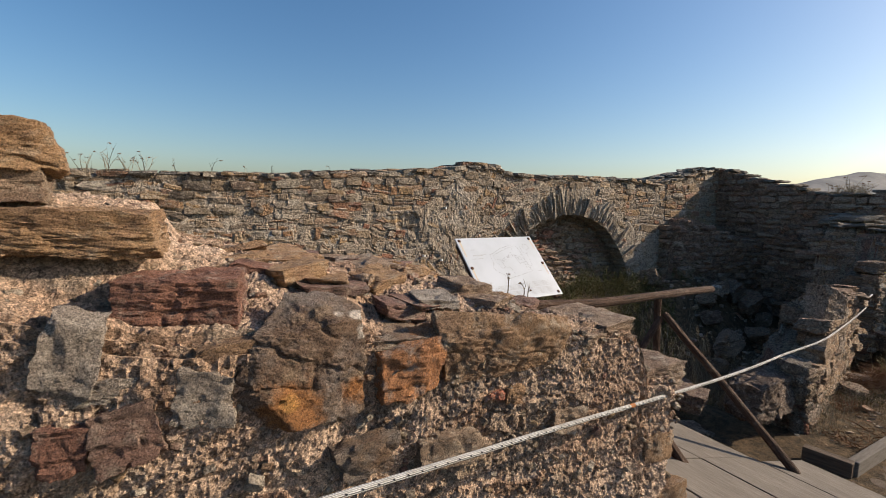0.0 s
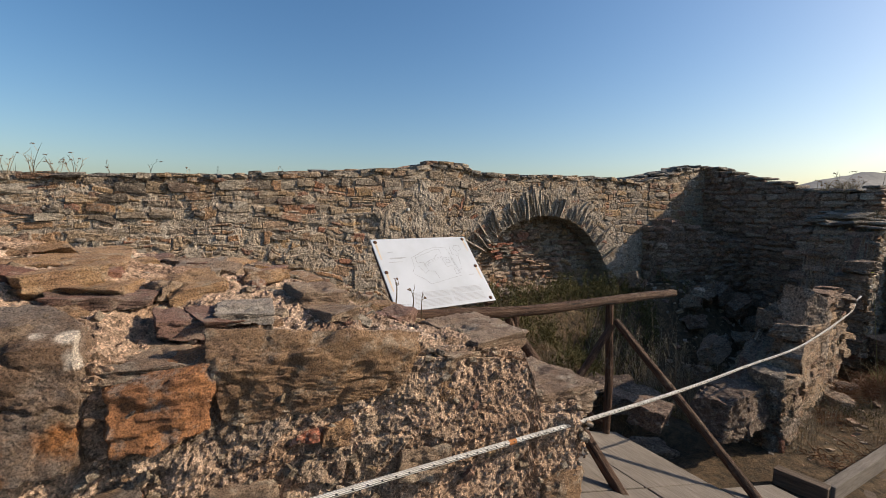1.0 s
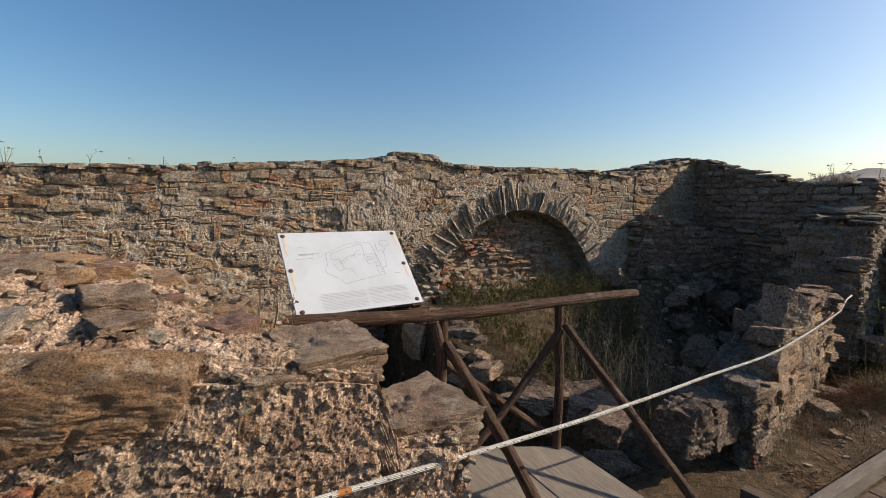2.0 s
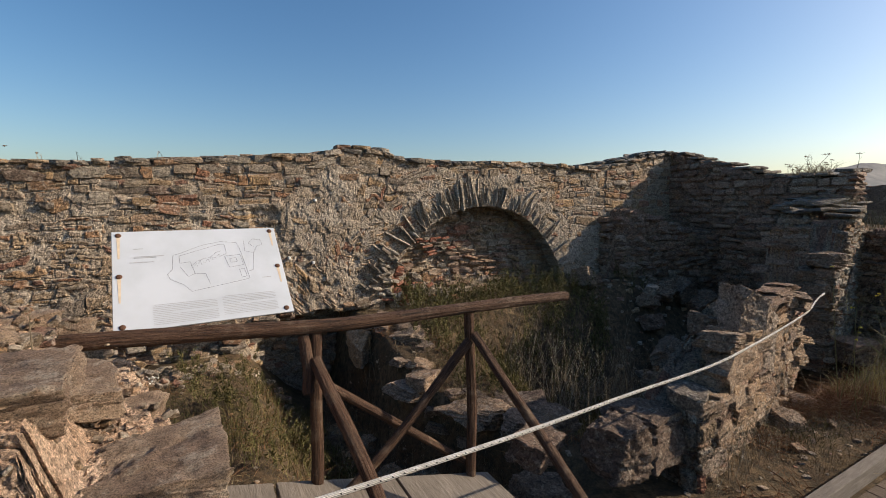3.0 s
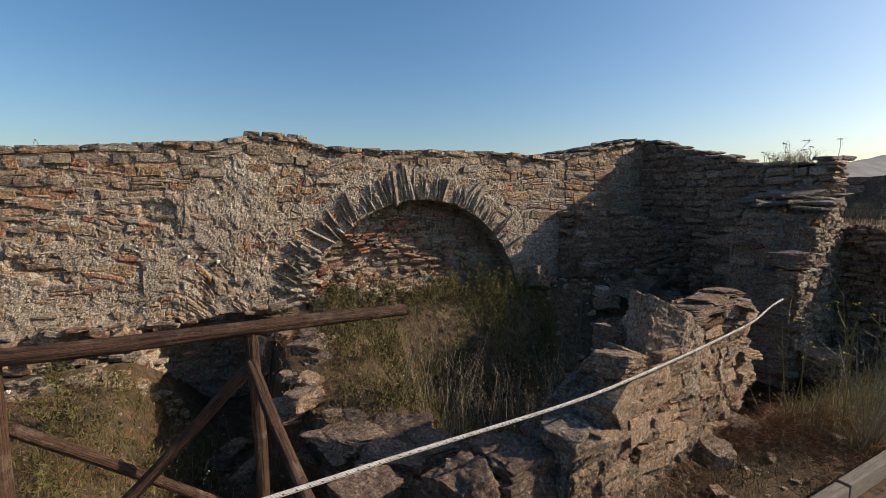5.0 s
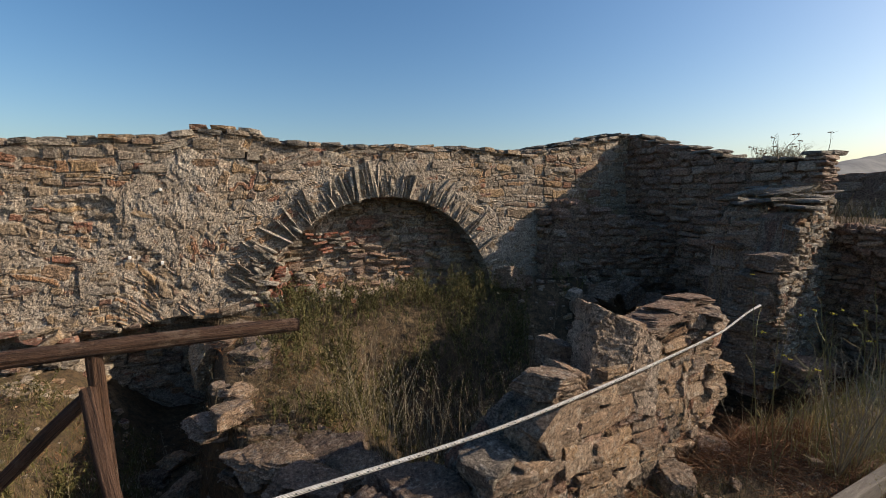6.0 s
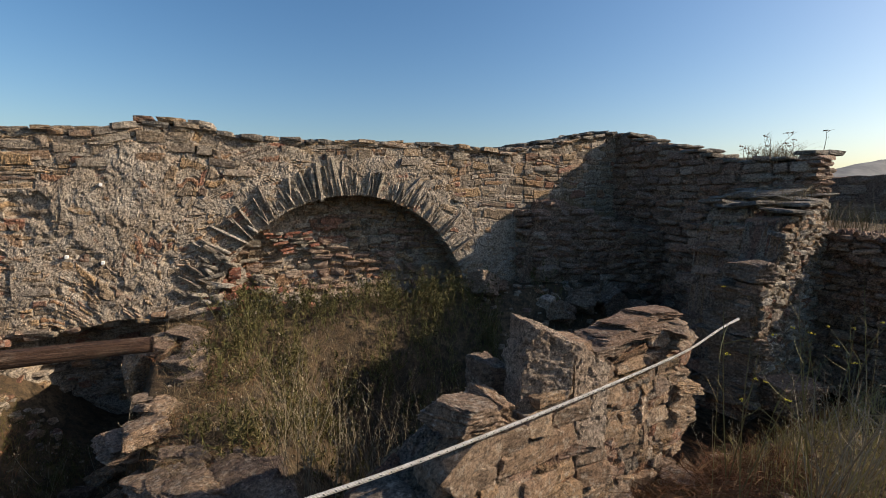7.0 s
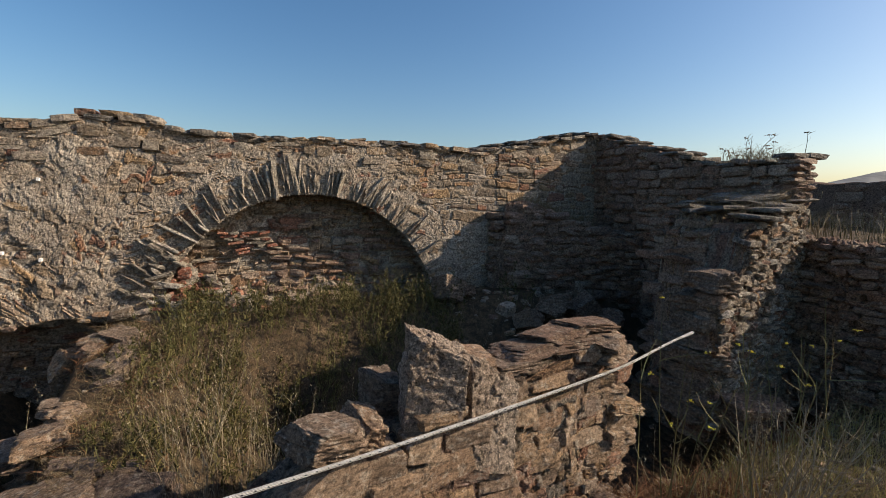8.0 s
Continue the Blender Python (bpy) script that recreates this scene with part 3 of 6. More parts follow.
wall_e = rough_box("wall_east", 3.95, 4.22, -2.36, 0.45, -0.1, lambda x, y: np.interp(y, EAST_Y, EAST_Z), 0.018, 0.03, M_MORTAR_DARK, label="tall shaded stone wall of flat brown schist with a stepped top", seed=8, gritty=0.002, stones=1.0, depth=0.05, row=0.075, length=0.24, cover=-0.6, sides="xyz")
wall_r = rough_box("wall_retaining", 3.95, 4.30, -6.0, -2.37, -0.2, lambda x, y: terrace(y), 0.022, 0.03, M_MORTAR_DARK, label="shaded dry-stone retaining wall holding up a weedy terrace", seed=12, gritty=0.002, stones=1.0, depth=0.055, row=0.07, length=0.16, cover=-0.7, sides="xyz")
wall_f = rough_box("wall_far", 8.0, 8.5, -9.0, 7.0, 0.9, lambda x, y: 1.93 + 0.05 * np.sin(y * 2.1), 0.12, 0.05, M_MORTAR_DARK, label="low dark stone wall across the terrace", seed=14)
SPUR_X, SPUR_Z = [2.42, 2.60, 2.66, 2.74, 2.80, 2.95, 3.4, 3.95], [0.90, 0.96, 1.08, 1.14, 1.35, 1.42, 1.50, 1.56]
wall_s = rough_box("wall_spur", 2.42, 3.97, -2.69, -2.0, -0.1, lambda x, y: (np.interp(x, SPUR_X, SPUR_Z) + 0.05 * smooth(-2.5, -2.2, y) * smooth(2.85, 2.95, x)) * (1 - 0.85 * smooth(-2.42, -2.36, y) * smooth(2.80, 2.76, x)), 0.013, 0.03, M_MORTAR_LOW, label="broken spur of rubble wall stepping down to a doorway gap", seed=18, stones=1.0, depth=0.05, gritty=0.002, row=0.07, length=0.17, cover=-0.5)
LEDGE_X, LEDGE_Z = [2.3, 2.40, 2.52, 2.75, 3.1, 3.5, 3.9], [0.72, 1.05, 1.46, 1.50, 1.34, 1.20, 1.18]
ledge = rough_box("wall_ledge", 2.30, 3.97, -0.56, 0.30, -0.1, lambda x, y: np.interp(x, LEDGE_X, LEDGE_Z) - 0.04 * smooth(-0.3, -0.7, y), 0.018, 0.04, M_MORTAR_DARK, label="stub of brown stone wall with dry grass on top in the corner", seed=21, gritty=0.002, stones=1.2, depth=0.05, row=0.08, length=0.2, cover=-0.5)
LOW_X, LOW_Z = [-0.7, -0.45, -0.1, 0.10, 0.24, 0.36, 0.44, 0.62, 0.8, 1.2, 1.42], [0.36, 0.48, 0.62, 0.66, 0.72, 0.92, 0.91, 0.76, 0.80, 0.82, 0.76]
wall_l = rough_box("wall_low", -0.62, 1.40, -3.255, -2.87, -0.15, lambda x, y: np.interp(x, LOW_X, LOW_Z) - 0.10 * smooth(-3.0, -2.9, y) * smooth(0.3, 0.4, x) * smooth(0.62, 0.5, x), 0.011, 0.035, M_MORTAR_LOW, label="low broken rubble wall with loose schist slabs on top", pebble=0.03, seed=25, stones=0.9, depth=0.038, gritty=0.002, row=0.085, length=0.21, cover=-0.42)
FRONT_SLOPE = 0.235


def reshape(ob, move):
    """Moves a wall's vertices: move takes and gives an array of places."""
    co = np.zeros(len(ob.data.vertices) * 3)
    ob.data.vertices.foreach_get("co", co)
    ob.data.vertices.foreach_set("co", move(co.reshape(-1, 3)).ravel())
    ob.data.update()


def skew(ob, at):
    """The low wall and the spur run a little askew to the others."""
    reshape(ob, lambda p: np.stack([p[:, 0], p[:, 1] + FRONT_SLOPE * (p[:, 0] - at), p[:, 2]], 1))


skew(wall_l, 0.1)
skew(wall_s, 2.95)
LEDGE_SLOPE, LEDGE_FRONT = -0.39, -0.17                     # the stub stands out further towards the corner
reshape(ledge, lambda p: np.stack([p[:, 0], np.where(p[:, 1] > 0, p[:, 1], p[:, 1] * (LEDGE_FRONT + LEDGE_SLOPE * (p[:, 0] - 2.3)) / -0.56), p[:, 2]], 1))


NEAR_X = [-5.4, -4.92, -4.70, -4.6, -4.2, -4.1, -3.95, -3.65, -3.48, -3.3, -3.2, -3.15, -2.9]
NEAR_FRONT = [1.48, 1.47, 1.40, 1.38, 1.36, 1.29, 1.33, 1.32, 1.29, 1.26, 1.235, 1.06, 1.03]
NEAR_BACK = [1.55, 1.53, 1.51, 1.50, 1.44, 1.42, 1.41, 1.34, 1.28, 1.20, 1.10, 1.04, 0.98]


def near_top(x, y):
    x, y = np.asarray(x, float), np.asarray(y, float)
    s = smooth(-3.88, -3.45, y)
    z = np.interp(x, NEAR_X, NEAR_FRONT) * (1 - s) + np.interp(x, NEAR_X, NEAR_BACK) * s
    return z + 0.012 + 0.12 * smooth(-4.62, -4.72, x) * smooth(-3.78, -3.62, y)


wall_g = rough_box("wall_near", -5.5, -2.96, -3.905, -2.85, -0.1, near_top, 0.0056, 0.028, M_MORTAR_NEAR, label="thick broken wall of pebbly lime mortar and big weathered stones in low sun", pebble=0.006, seed=31, edge=0.06, holes=0.013, gritty=0.0014, stones=2.0, depth=0.026, row=0.13, length=0.22, cover=0.15)

def near_end(x, y):
    """The near wall's broken end runs askew: it stands further east in front than behind."""
    return x - 0.17 * smooth(-3.80, -2.95, y) * smooth(-3.9, -3.0, x)


reshape(wall_g, lambda p: np.stack([near_end(p[:, 0], p[:, 1]), p[:, 1], p[:, 2]], 1))

# ---- board ramp and boardwalk ----
RAMP = 0.25


def box_bm(lx, ly, lz, bevel=0.006):
    bm = bmesh.new()
    bmesh.ops.create_cube(bm, size=1)
    bmesh.ops.scale(bm, vec=(lx, ly, lz), verts=bm.verts)
    if bevel:
        bmesh.ops.bevel(bm, geom=bm.edges, offset=bevel, segments=2, affect="EDGES", profile=0.6)
    uv = bm.loops.layers.uv.new("UVMap")
    for f in bm.faces:
        for l in f.loops:
            c = l.vert.co
            l[uv].uv = ((c.y + c.z, c.x) if lx >= ly else (c.x + c.z, c.y))
    return bm


def board(name, parent, lx, ly, lz, m, mat, bevel=0.006):
    ob = part(name, box_bm(lx, ly, lz, bevel), mat, parent)
    ob.matrix_basis = m
    return ob


ramp_thing = tagged(thing("board_ramp", "grey weathered board ramp rising beside the broken wall", "ramp"), kind="structure")
slope = math.degrees(math.atan(RAMP))
for i in range(4):
    for j in range(2):
        cx = -1.42 - 0.52 * i
        cy = -3.27 - 0.62 * j + (0.0 if i else -0.05)
        if i == 0 and j == 0:
            continue
        board("board", ramp_thing, 0.505 / math.cos(radians(slope)), 0.612, 0.03, pose(cx, cy, 0.095 - RAMP * (cx + 1.3) - 0.0 + rng.uniform(-0.004, 0.004), 0, slope, 0), M_BOARD, 0.004)

walkway = tagged(thing("boardwalk", "brown plank boardwalk with a raised timber edge", "boardwalk"), kind="structure")
for i in range(74):
    board("plank", walkway, 0.112, 1.55, 0.03, pose(-6.3 + 0.118 * i, -4.62, -0.01 + rng.uniform(-0.003, 0.003) + 0.12 * float(smooth(-1.5, -5.5, -6.3 + 0.118 * i)), 0, 0, rng.uniform(-0.4, 0.4)), M_PLANK, 0.004)
for x0, x1 in ((-0.93, 0.90), (0.93, 1.85)):
    board("edge_timber", walkway, x1 - x0, 0.06, 0.10, pose((x0 + x1) / 2, -3.80 + 0.03 * (x0 > 0), 0.055, 0, 0, 1.0), M_BOARD)
board("end_timber", walkway, 0.07, 0.26, 0.10, pose(-0.97, -3.70, 0.055, 0, 0, 8), M_PLANK)


# ---- rail of poles ----
def pole(name, parent, p0, p1, r0, r1, seed, mat=None, bend=0.012, label=""):
    p0, p1 = np.array(p0, float), np.array(p1, float)
    along = p1 - p0
    length = np.linalg.norm(along)
    d = along / length
    side = np.cross(d, (0.3, 0.9, 0.31))
    side /= np.linalg.norm(side)
    up = np.cross(d, side)
    nl, na = max(10, int(length / 0.014)), 31
    t, a = np.meshgrid(np.linspace(0, 1, nl), np.linspace(0, 2 * np.pi, na), indexing="ij")
    t, a = t.ravel(), a.ravel()
    q = np.stack([np.cos(a) * 0.6, np.sin(a) * 0.6, t * length * 2.2], 1)
    r = (r0 + (r1 - r0) * t) * (1 + 0.10 * fbm(q, 1.3, 3, seed) + 0.05 * fbm(q * np.array((4, 4, 0.4)), 2, 2, seed + 4))
    r = r * (1 - 0.09 * smooth(0.62, 0.95, 1 - np.abs(fbm(q * np.array((3.5, 3.5, 0.35)), 2, 3, seed + 12))) + 0.02 * fbm(q * np.array((3, 3, 2)), 6, 2, seed + 15))
    sag = np.stack([fbm(np.stack([t * 2.0, t * 0, t * 0], 1), 1.0, 2, seed + 7), fbm(np.stack([t * 2.0, t * 0 + 5, t * 0], 1), 1.0, 2, seed + 8)], 1) * bend
    r = np.where((t < 0.001) | (t > 0.999), r * 0.93, r)
    p = p0 + t[:, None] * along + (np.cos(a) * r + sag[:, 0])[:, None] * side + (np.sin(a) * r + sag[:, 1])[:, None] * up
    faces = grid_faces(nl, na).tolist()
    uv = np.stack([a / 6.28 * 0.25, t * length], 1)
    n = len(p)
    for ring, flip in ((0, False), (nl - 1, True)):
        ids = [ring * na + k for k in range(na - 1)]
        p = np.vstack([p, p[ids].mean(0)])
        uv = np.vstack([uv, [0.1, 0.3]])
        for k in range(na - 1):
            tri = [ids[k], ids[(k + 1) % (na - 1)], n]
            faces.append(tri if flip else tri[::-1])
        n += 1
    return mesh_object(name, p, faces, mat or M_RAIL, parent, label, True, uv)


rail = thing("pole_railing", "dark weathered wooden pole railing with crossed braces", "railing")
pole("rail", rail, (-3.42, -3.00, 1.12), (-1.18, -2.975, 1.072), 0.031, 0.026, 1, bend=0.02)
pole("post", rail, (-2.56, -2.985, 0.05), (-2.545, -2.995, 1.07), 0.026, 0.025, 2)
pole("post", rail, (-1.79, -2.97, -0.1), (-1.81, -2.985, 1.065), 0.025, 0.024, 3)
pole("brace", rail, (-2.558, -3.035, 0.97), (-2.375, -3.63, 0.33), 0.025, 0.028, 4)
pole("brace", rail, (-1.83, -3.035, 0.97), (-1.55, -3.77, 0.16), 0.022, 0.025, 5)
pole("cross_brace", rail, (-2.52, -2.95, 0.85), (-1.81, -2.945, 0.28), 0.020, 0.018, 6)
pole("cross_brace", rail, (-1.83, -3.03, 0.935), (-2.49, -3.045, 0.33), 0.022, 0.021, 7)
pole("stub", rail, (-2.60, -3.00, 1.06), (-2.585, -3.09, 0.86), 0.022, 0.023, 8)

# ---- notice board ----
m_panel, pnt, pb = material("printed white panel", 0.35, 0, 0.4)
pn = noise_at(pnt, place(pnt), 6, 5, 0.6)
pnt.links.new(ramp(pnt, pn, [(0.35, (0.47, 0.50, 0.53)), (0.65, (0.53, 0.56, 0.60))]), pb.inputs["Base Color"])
M_INK = plain_material("grey print", (0.15, 0.15, 0.16), 0.5, 0, 0.1)
M_RUST = plain_material("rusty bolt", (0.13, 0.065, 0.04), 0.8, 0.3, 0.5, 200)
M_STAIN = plain_material("rust stain", (0.62, 0.50, 0.36), 0.6, 0, 0.15, 60)
SIGN_W, SIGN_H = 0.605, 0.452
sign = thing("notice_board", "white printed site-plan panel bolted to the wooden pole railing", "sign")
sign.matrix_basis = pose(-2.922, -2.765, 1.303, 46.5, 0, 5.0)
panel = part("panel", box_bm(SIGN_W, SIGN_H, 0.008, 0.002), m_panel, sign)


def on_sign(u, v):
    """Panel place from shares of its width and height, from the upper left corner."""
    return (u - 0.5) * SIGN_W, (0.5 - v) * SIGN_H


def flat(name, shapes, mat, parent, z, label=""):
    """Flat printed shapes: quads given by their corners."""
    v, f = [], []
    for q in shapes:
        f.append(list(range(len(v), len(v) + len(q))))
        v += [(x, y, z) for x, y in q]
    return mesh_object(name, np.array(v), f, mat, parent, label)


def stroke(points, width):
    out = []
    for (x0, y0), (x1, y1) in zip(points, points[1:]):
        dx, dy = x1 - x0, y1 - y0
        n = math.hypot(dx, dy) or 1
        ox, oy = -dy / n * width / 2, dx / n * width / 2
        out.append([(x0 + ox, y0 + oy), (x0 - ox, y0 - oy), (x1 - ox, y1 - oy), (x1 + ox, y1 + oy)])
    return out


outline = [(0.325, 0.29), (0.36, 0.275), (0.50, 0.19), (0.62, 0.155), (0.72, 0.175), (0.735, 0.26), (0.765, 0.60), (0.41, 0.685), (0.37, 0.61), (0.30, 0.545), (0.285, 0.49), (0.315, 0.44), (0.325, 0.29)]
inner = [(0.36, 0.30), (0.47, 0.25), (0.60, 0.19), (0.64, 0.19), (0.645, 0.30), (0.60, 0.33)]
rooms = [(0.63, 0.33), (0.73, 0.32), (0.74, 0.44), (0.65, 0.46), (0.63, 0.33)]
court = [(0.66, 0.36), (0.70, 0.355), (0.705, 0.40), (0.665, 0.405), (0.66, 0.36)]
outwork = [(0.77, 0.16), (0.765, 0.28), (0.82, 0.31), (0.85, 0.23), (0.89, 0.21), (0.88, 0.15), (0.83, 0.14), (0.80, 0.19), (0.83, 0.24)]
west = [(0.36, 0.30), (0.36, 0.38), (0.42, 0.37), (0.44, 0.50), (0.40, 0.53), (0.36, 0.42)]
yard = [(0.44, 0.50), (0.50, 0.51), (0.52, 0.62)]
annex = [(0.71, 0.49), (0.74, 0.485), (0.75, 0.57), (0.715, 0.58), (0.71, 0.49)]
spine = [(0.42, 0.42), (0.46, 0.37), (0.50, 0.345), (0.55, 0.33), (0.58, 0.28), (0.61, 0.27)]
tail = [(0.765, 0.52), (0.80, 0.50), (0.82, 0.31)]
lines = []
for path in (outline, inner, rooms, court, outwork, west, yard, annex, spine, tail):
    lines += stroke([on_sign(*p) for p in path], 0.0010)
for k in range(8):
    u = 0.42 + 0.19 * k / 8
    v = 0.43 - 0.12 * k / 8
    lines += stroke([on_sign(u, v), on_sign(u + 0.012, v - 0.02 * (k % 3)), on_sign(u + 0.018, v + 0.012)], 0.0008)
flat("site_plan", lines, M_INK, panel, 0.0052, "thin grey line drawing of the site plan")
words = []
for c, (u0, u1, v0) in enumerate(((0.195, 0.545, 0.785), (0.575, 0.905, 0.765))):
    for k in range(12):
        v = v0 + 0.0165 * k
        last = 0.3 if k in (5,) else 1.0
        words += stroke([on_sign(u0 + (0.0 if k else 0.01), v), on_sign(u0 + (u1 - u0) * last, v)], 0.0015)
for u0, u1, v in ((0.115, 0.165, 0.20), (0.115, 0.275, 0.285), (0.115, 0.235, 0.297), (0.09, 0.22, 0.345), (0.845, 0.90, 0.60)):
    words += stroke([on_sign(u0, v), on_sign(u1, v)], 0.0026)
M_PALE_INK = plain_material("pale print", (0.36, 0.36, 0.37), 0.5, 0, 0.1)
for name, rows in (("text_column", words[:12]), ("text_column", words[12:24]), ("title_line", words[24:25]), ("caption_lines", words[25:27]), ("scale_note", words[27:28]), ("scale_note", words[28:])):
    flat(name, rows, M_PALE_INK, panel, 0.0052, "rows of fine unreadable grey print")
for u, v in ((0.035, 0.045), (0.035, 0.48), (0.045, 0.955), (0.962, 0.045), (0.962, 0.48), (0.955, 0.955)):
    x, y = on_sign(u, v)
    bm = bmesh.new()
    bmesh.ops.create_uvsphere(bm, u_segments=16, v_segments=8, radius=0.0105)
    bmesh.ops.scale(bm, vec=(1, 1, 0.45), verts=bm.verts)
    bolt = part("bolt", bm, M_RUST, sign, "rusty round bolt head")
    bolt.location = (x, y, 0.005)
    if v < 0.9:
        long = 0.085 + 0.03 * (u < 0.5)
        flat("rust_stain", [[(x - 0.006, y), (x + 0.006, y), (x + 0.003, y - long), (x - 0.003, y - long)]], M_STAIN, sign, 0.0048, "pale brown rust streak")
board("back_batten", sign, 0.05, SIGN_H * 0.95, 0.03, pose(-0.27, -0.02, -0.02), M_RAIL)
board("back_batten", sign, 0.05, SIGN_H * 0.95, 0.03, pose(0.27, -0.02, -0.02), M_RAIL)

# ---- rope ----
M_ROPE, rnt, rb = material("white braided rope", 0.8, 0, 0.2)
rv = place(rnt, None, (1, 1, 1), "uv")
rw = node(rnt, "ShaderNodeTexWave", Scale=1.0, Distortion=1.0, Detail=2.0)
rnt.links.new(place(rnt, None, (70, 110, 1), "uv"), rw.inputs["Vector"])
rn = noise_at(rnt, rv, 14, 5, 0.6)
rnt.links.new(mixed(rnt, 0.6, ramp(rnt, rn, [(0.35, (0.52, 0.49, 0.44)), (0.6, (0.74, 0.72, 0.68))]), ramp(rnt, rw.outputs[0], [(0.2, (0.6,) * 3), (0.7, (1, 1, 1))]), "MULTIPLY"), rb.inputs["Base Color"])
bumped(rnt, rb, [(rw.outputs[0], 0.0025)])
M_FLECK = plain_material("black yarn", (0.03, 0.03, 0.035), 0.9)


def rope_at(x):
    """A slack rope that bows out round the low wall."""
    x = np.asarray(x, float)
    q = np.maximum(x, -4.0) / 2
    out = 0.055 * smooth(-1.6, -0.4, x) * smooth(2.0, 1.2, x)
    z = 0.7332 - 0.0473 * q + 0.0631 * q ** 2 - 0.0112 * q ** 3 + 0.0067 * q ** 4 + 0.0051 * q ** 5 - 0.13 * np.minimum(x + 4.0, 0)
    return np.stack([x, -2.88 + 0.2057 * (x - 1.98) - out, z], -1)


rope_x = np.linspace(-6.4, 2.05, 300)
line = rope_at(rope_x)
tang = np.gradient(line, axis=0)
tang /= np.linalg.norm(tang, axis=1)[:, None]
side = np.cross(tang, (0, 0, 1.0))
side /= np.linalg.norm(side, axis=1)[:, None]
upv = np.cross(side, tang)
ra = np.linspace(0, 2 * np.pi, 13)
ROPE_R = 0.0068
rp = line[:, None, :] + ROPE_R * (np.cos(ra)[None, :, None] * side[:, None, :] + np.sin(ra)[None, :, None] * upv[:, None, :])
ru = np.stack([np.broadcast_to(ra / 6.28 * 0.05, (300, 13)), np.broadcast_to(rope_x[:, None], (300, 13))], -1)
rope = mesh_object("rope", rp.reshape(-1, 3), grid_faces(300, 13).tolist(), M_ROPE, None, "white braided barrier rope with black flecks before the walls", True, ru.reshape(-1, 2))
tagged(rope, category="rope")
flecks = Heap()
for k, x in enumerate(np.arange(-6.0, 2.0, 0.017)):
    p = rope_at(np.array([x]))[0]
    i = int(np.argmin(np.abs(rope_x - x)))
    a = -0.6 + (0.95 if k % 2 else 0.0)
    o = math.cos(a) * side[i] + math.sin(a) * upv[i]
    q = np.cross(tang[i], o)
    c = p + o * (ROPE_R + 0.0006)
    s = [c + tang[i] * sx * 0.0036 + q * sy * 0.0024 for sx, sy in ((-1, -0.3), (-0.3, -1), (1, 0.3), (0.3, 1))]
    flecks.add(s, [[0, 1, 2, 3]])
flecks.done("flecks", M_FLECK, rope, "black yarn flecks")
pole("frayed_tip", rope, rope_at(np.array([1.97]))[0], rope_at(np.array([2.12]))[0], 0.0078, 0.011, 91, plain_material("grey tape", (0.34, 0.33, 0.32), 0.7), 0.0)
pole("rust_mark", rope, rope_at(np.array([-3.315]))[0], rope_at(np.array([-3.285]))[0], 0.0074, 0.0074, 92, plain_material("rust mark", (0.33, 0.13, 0.04), 0.8), 0.0)

# ---- stones of the walls ----
def course_run(x0, x1, short, long):
    x = x0
    while x < x1:
        w = rng.uniform(short, long)
        yield x + w / 2, w
        x += w + rng.uniform(0.006, 0.022)


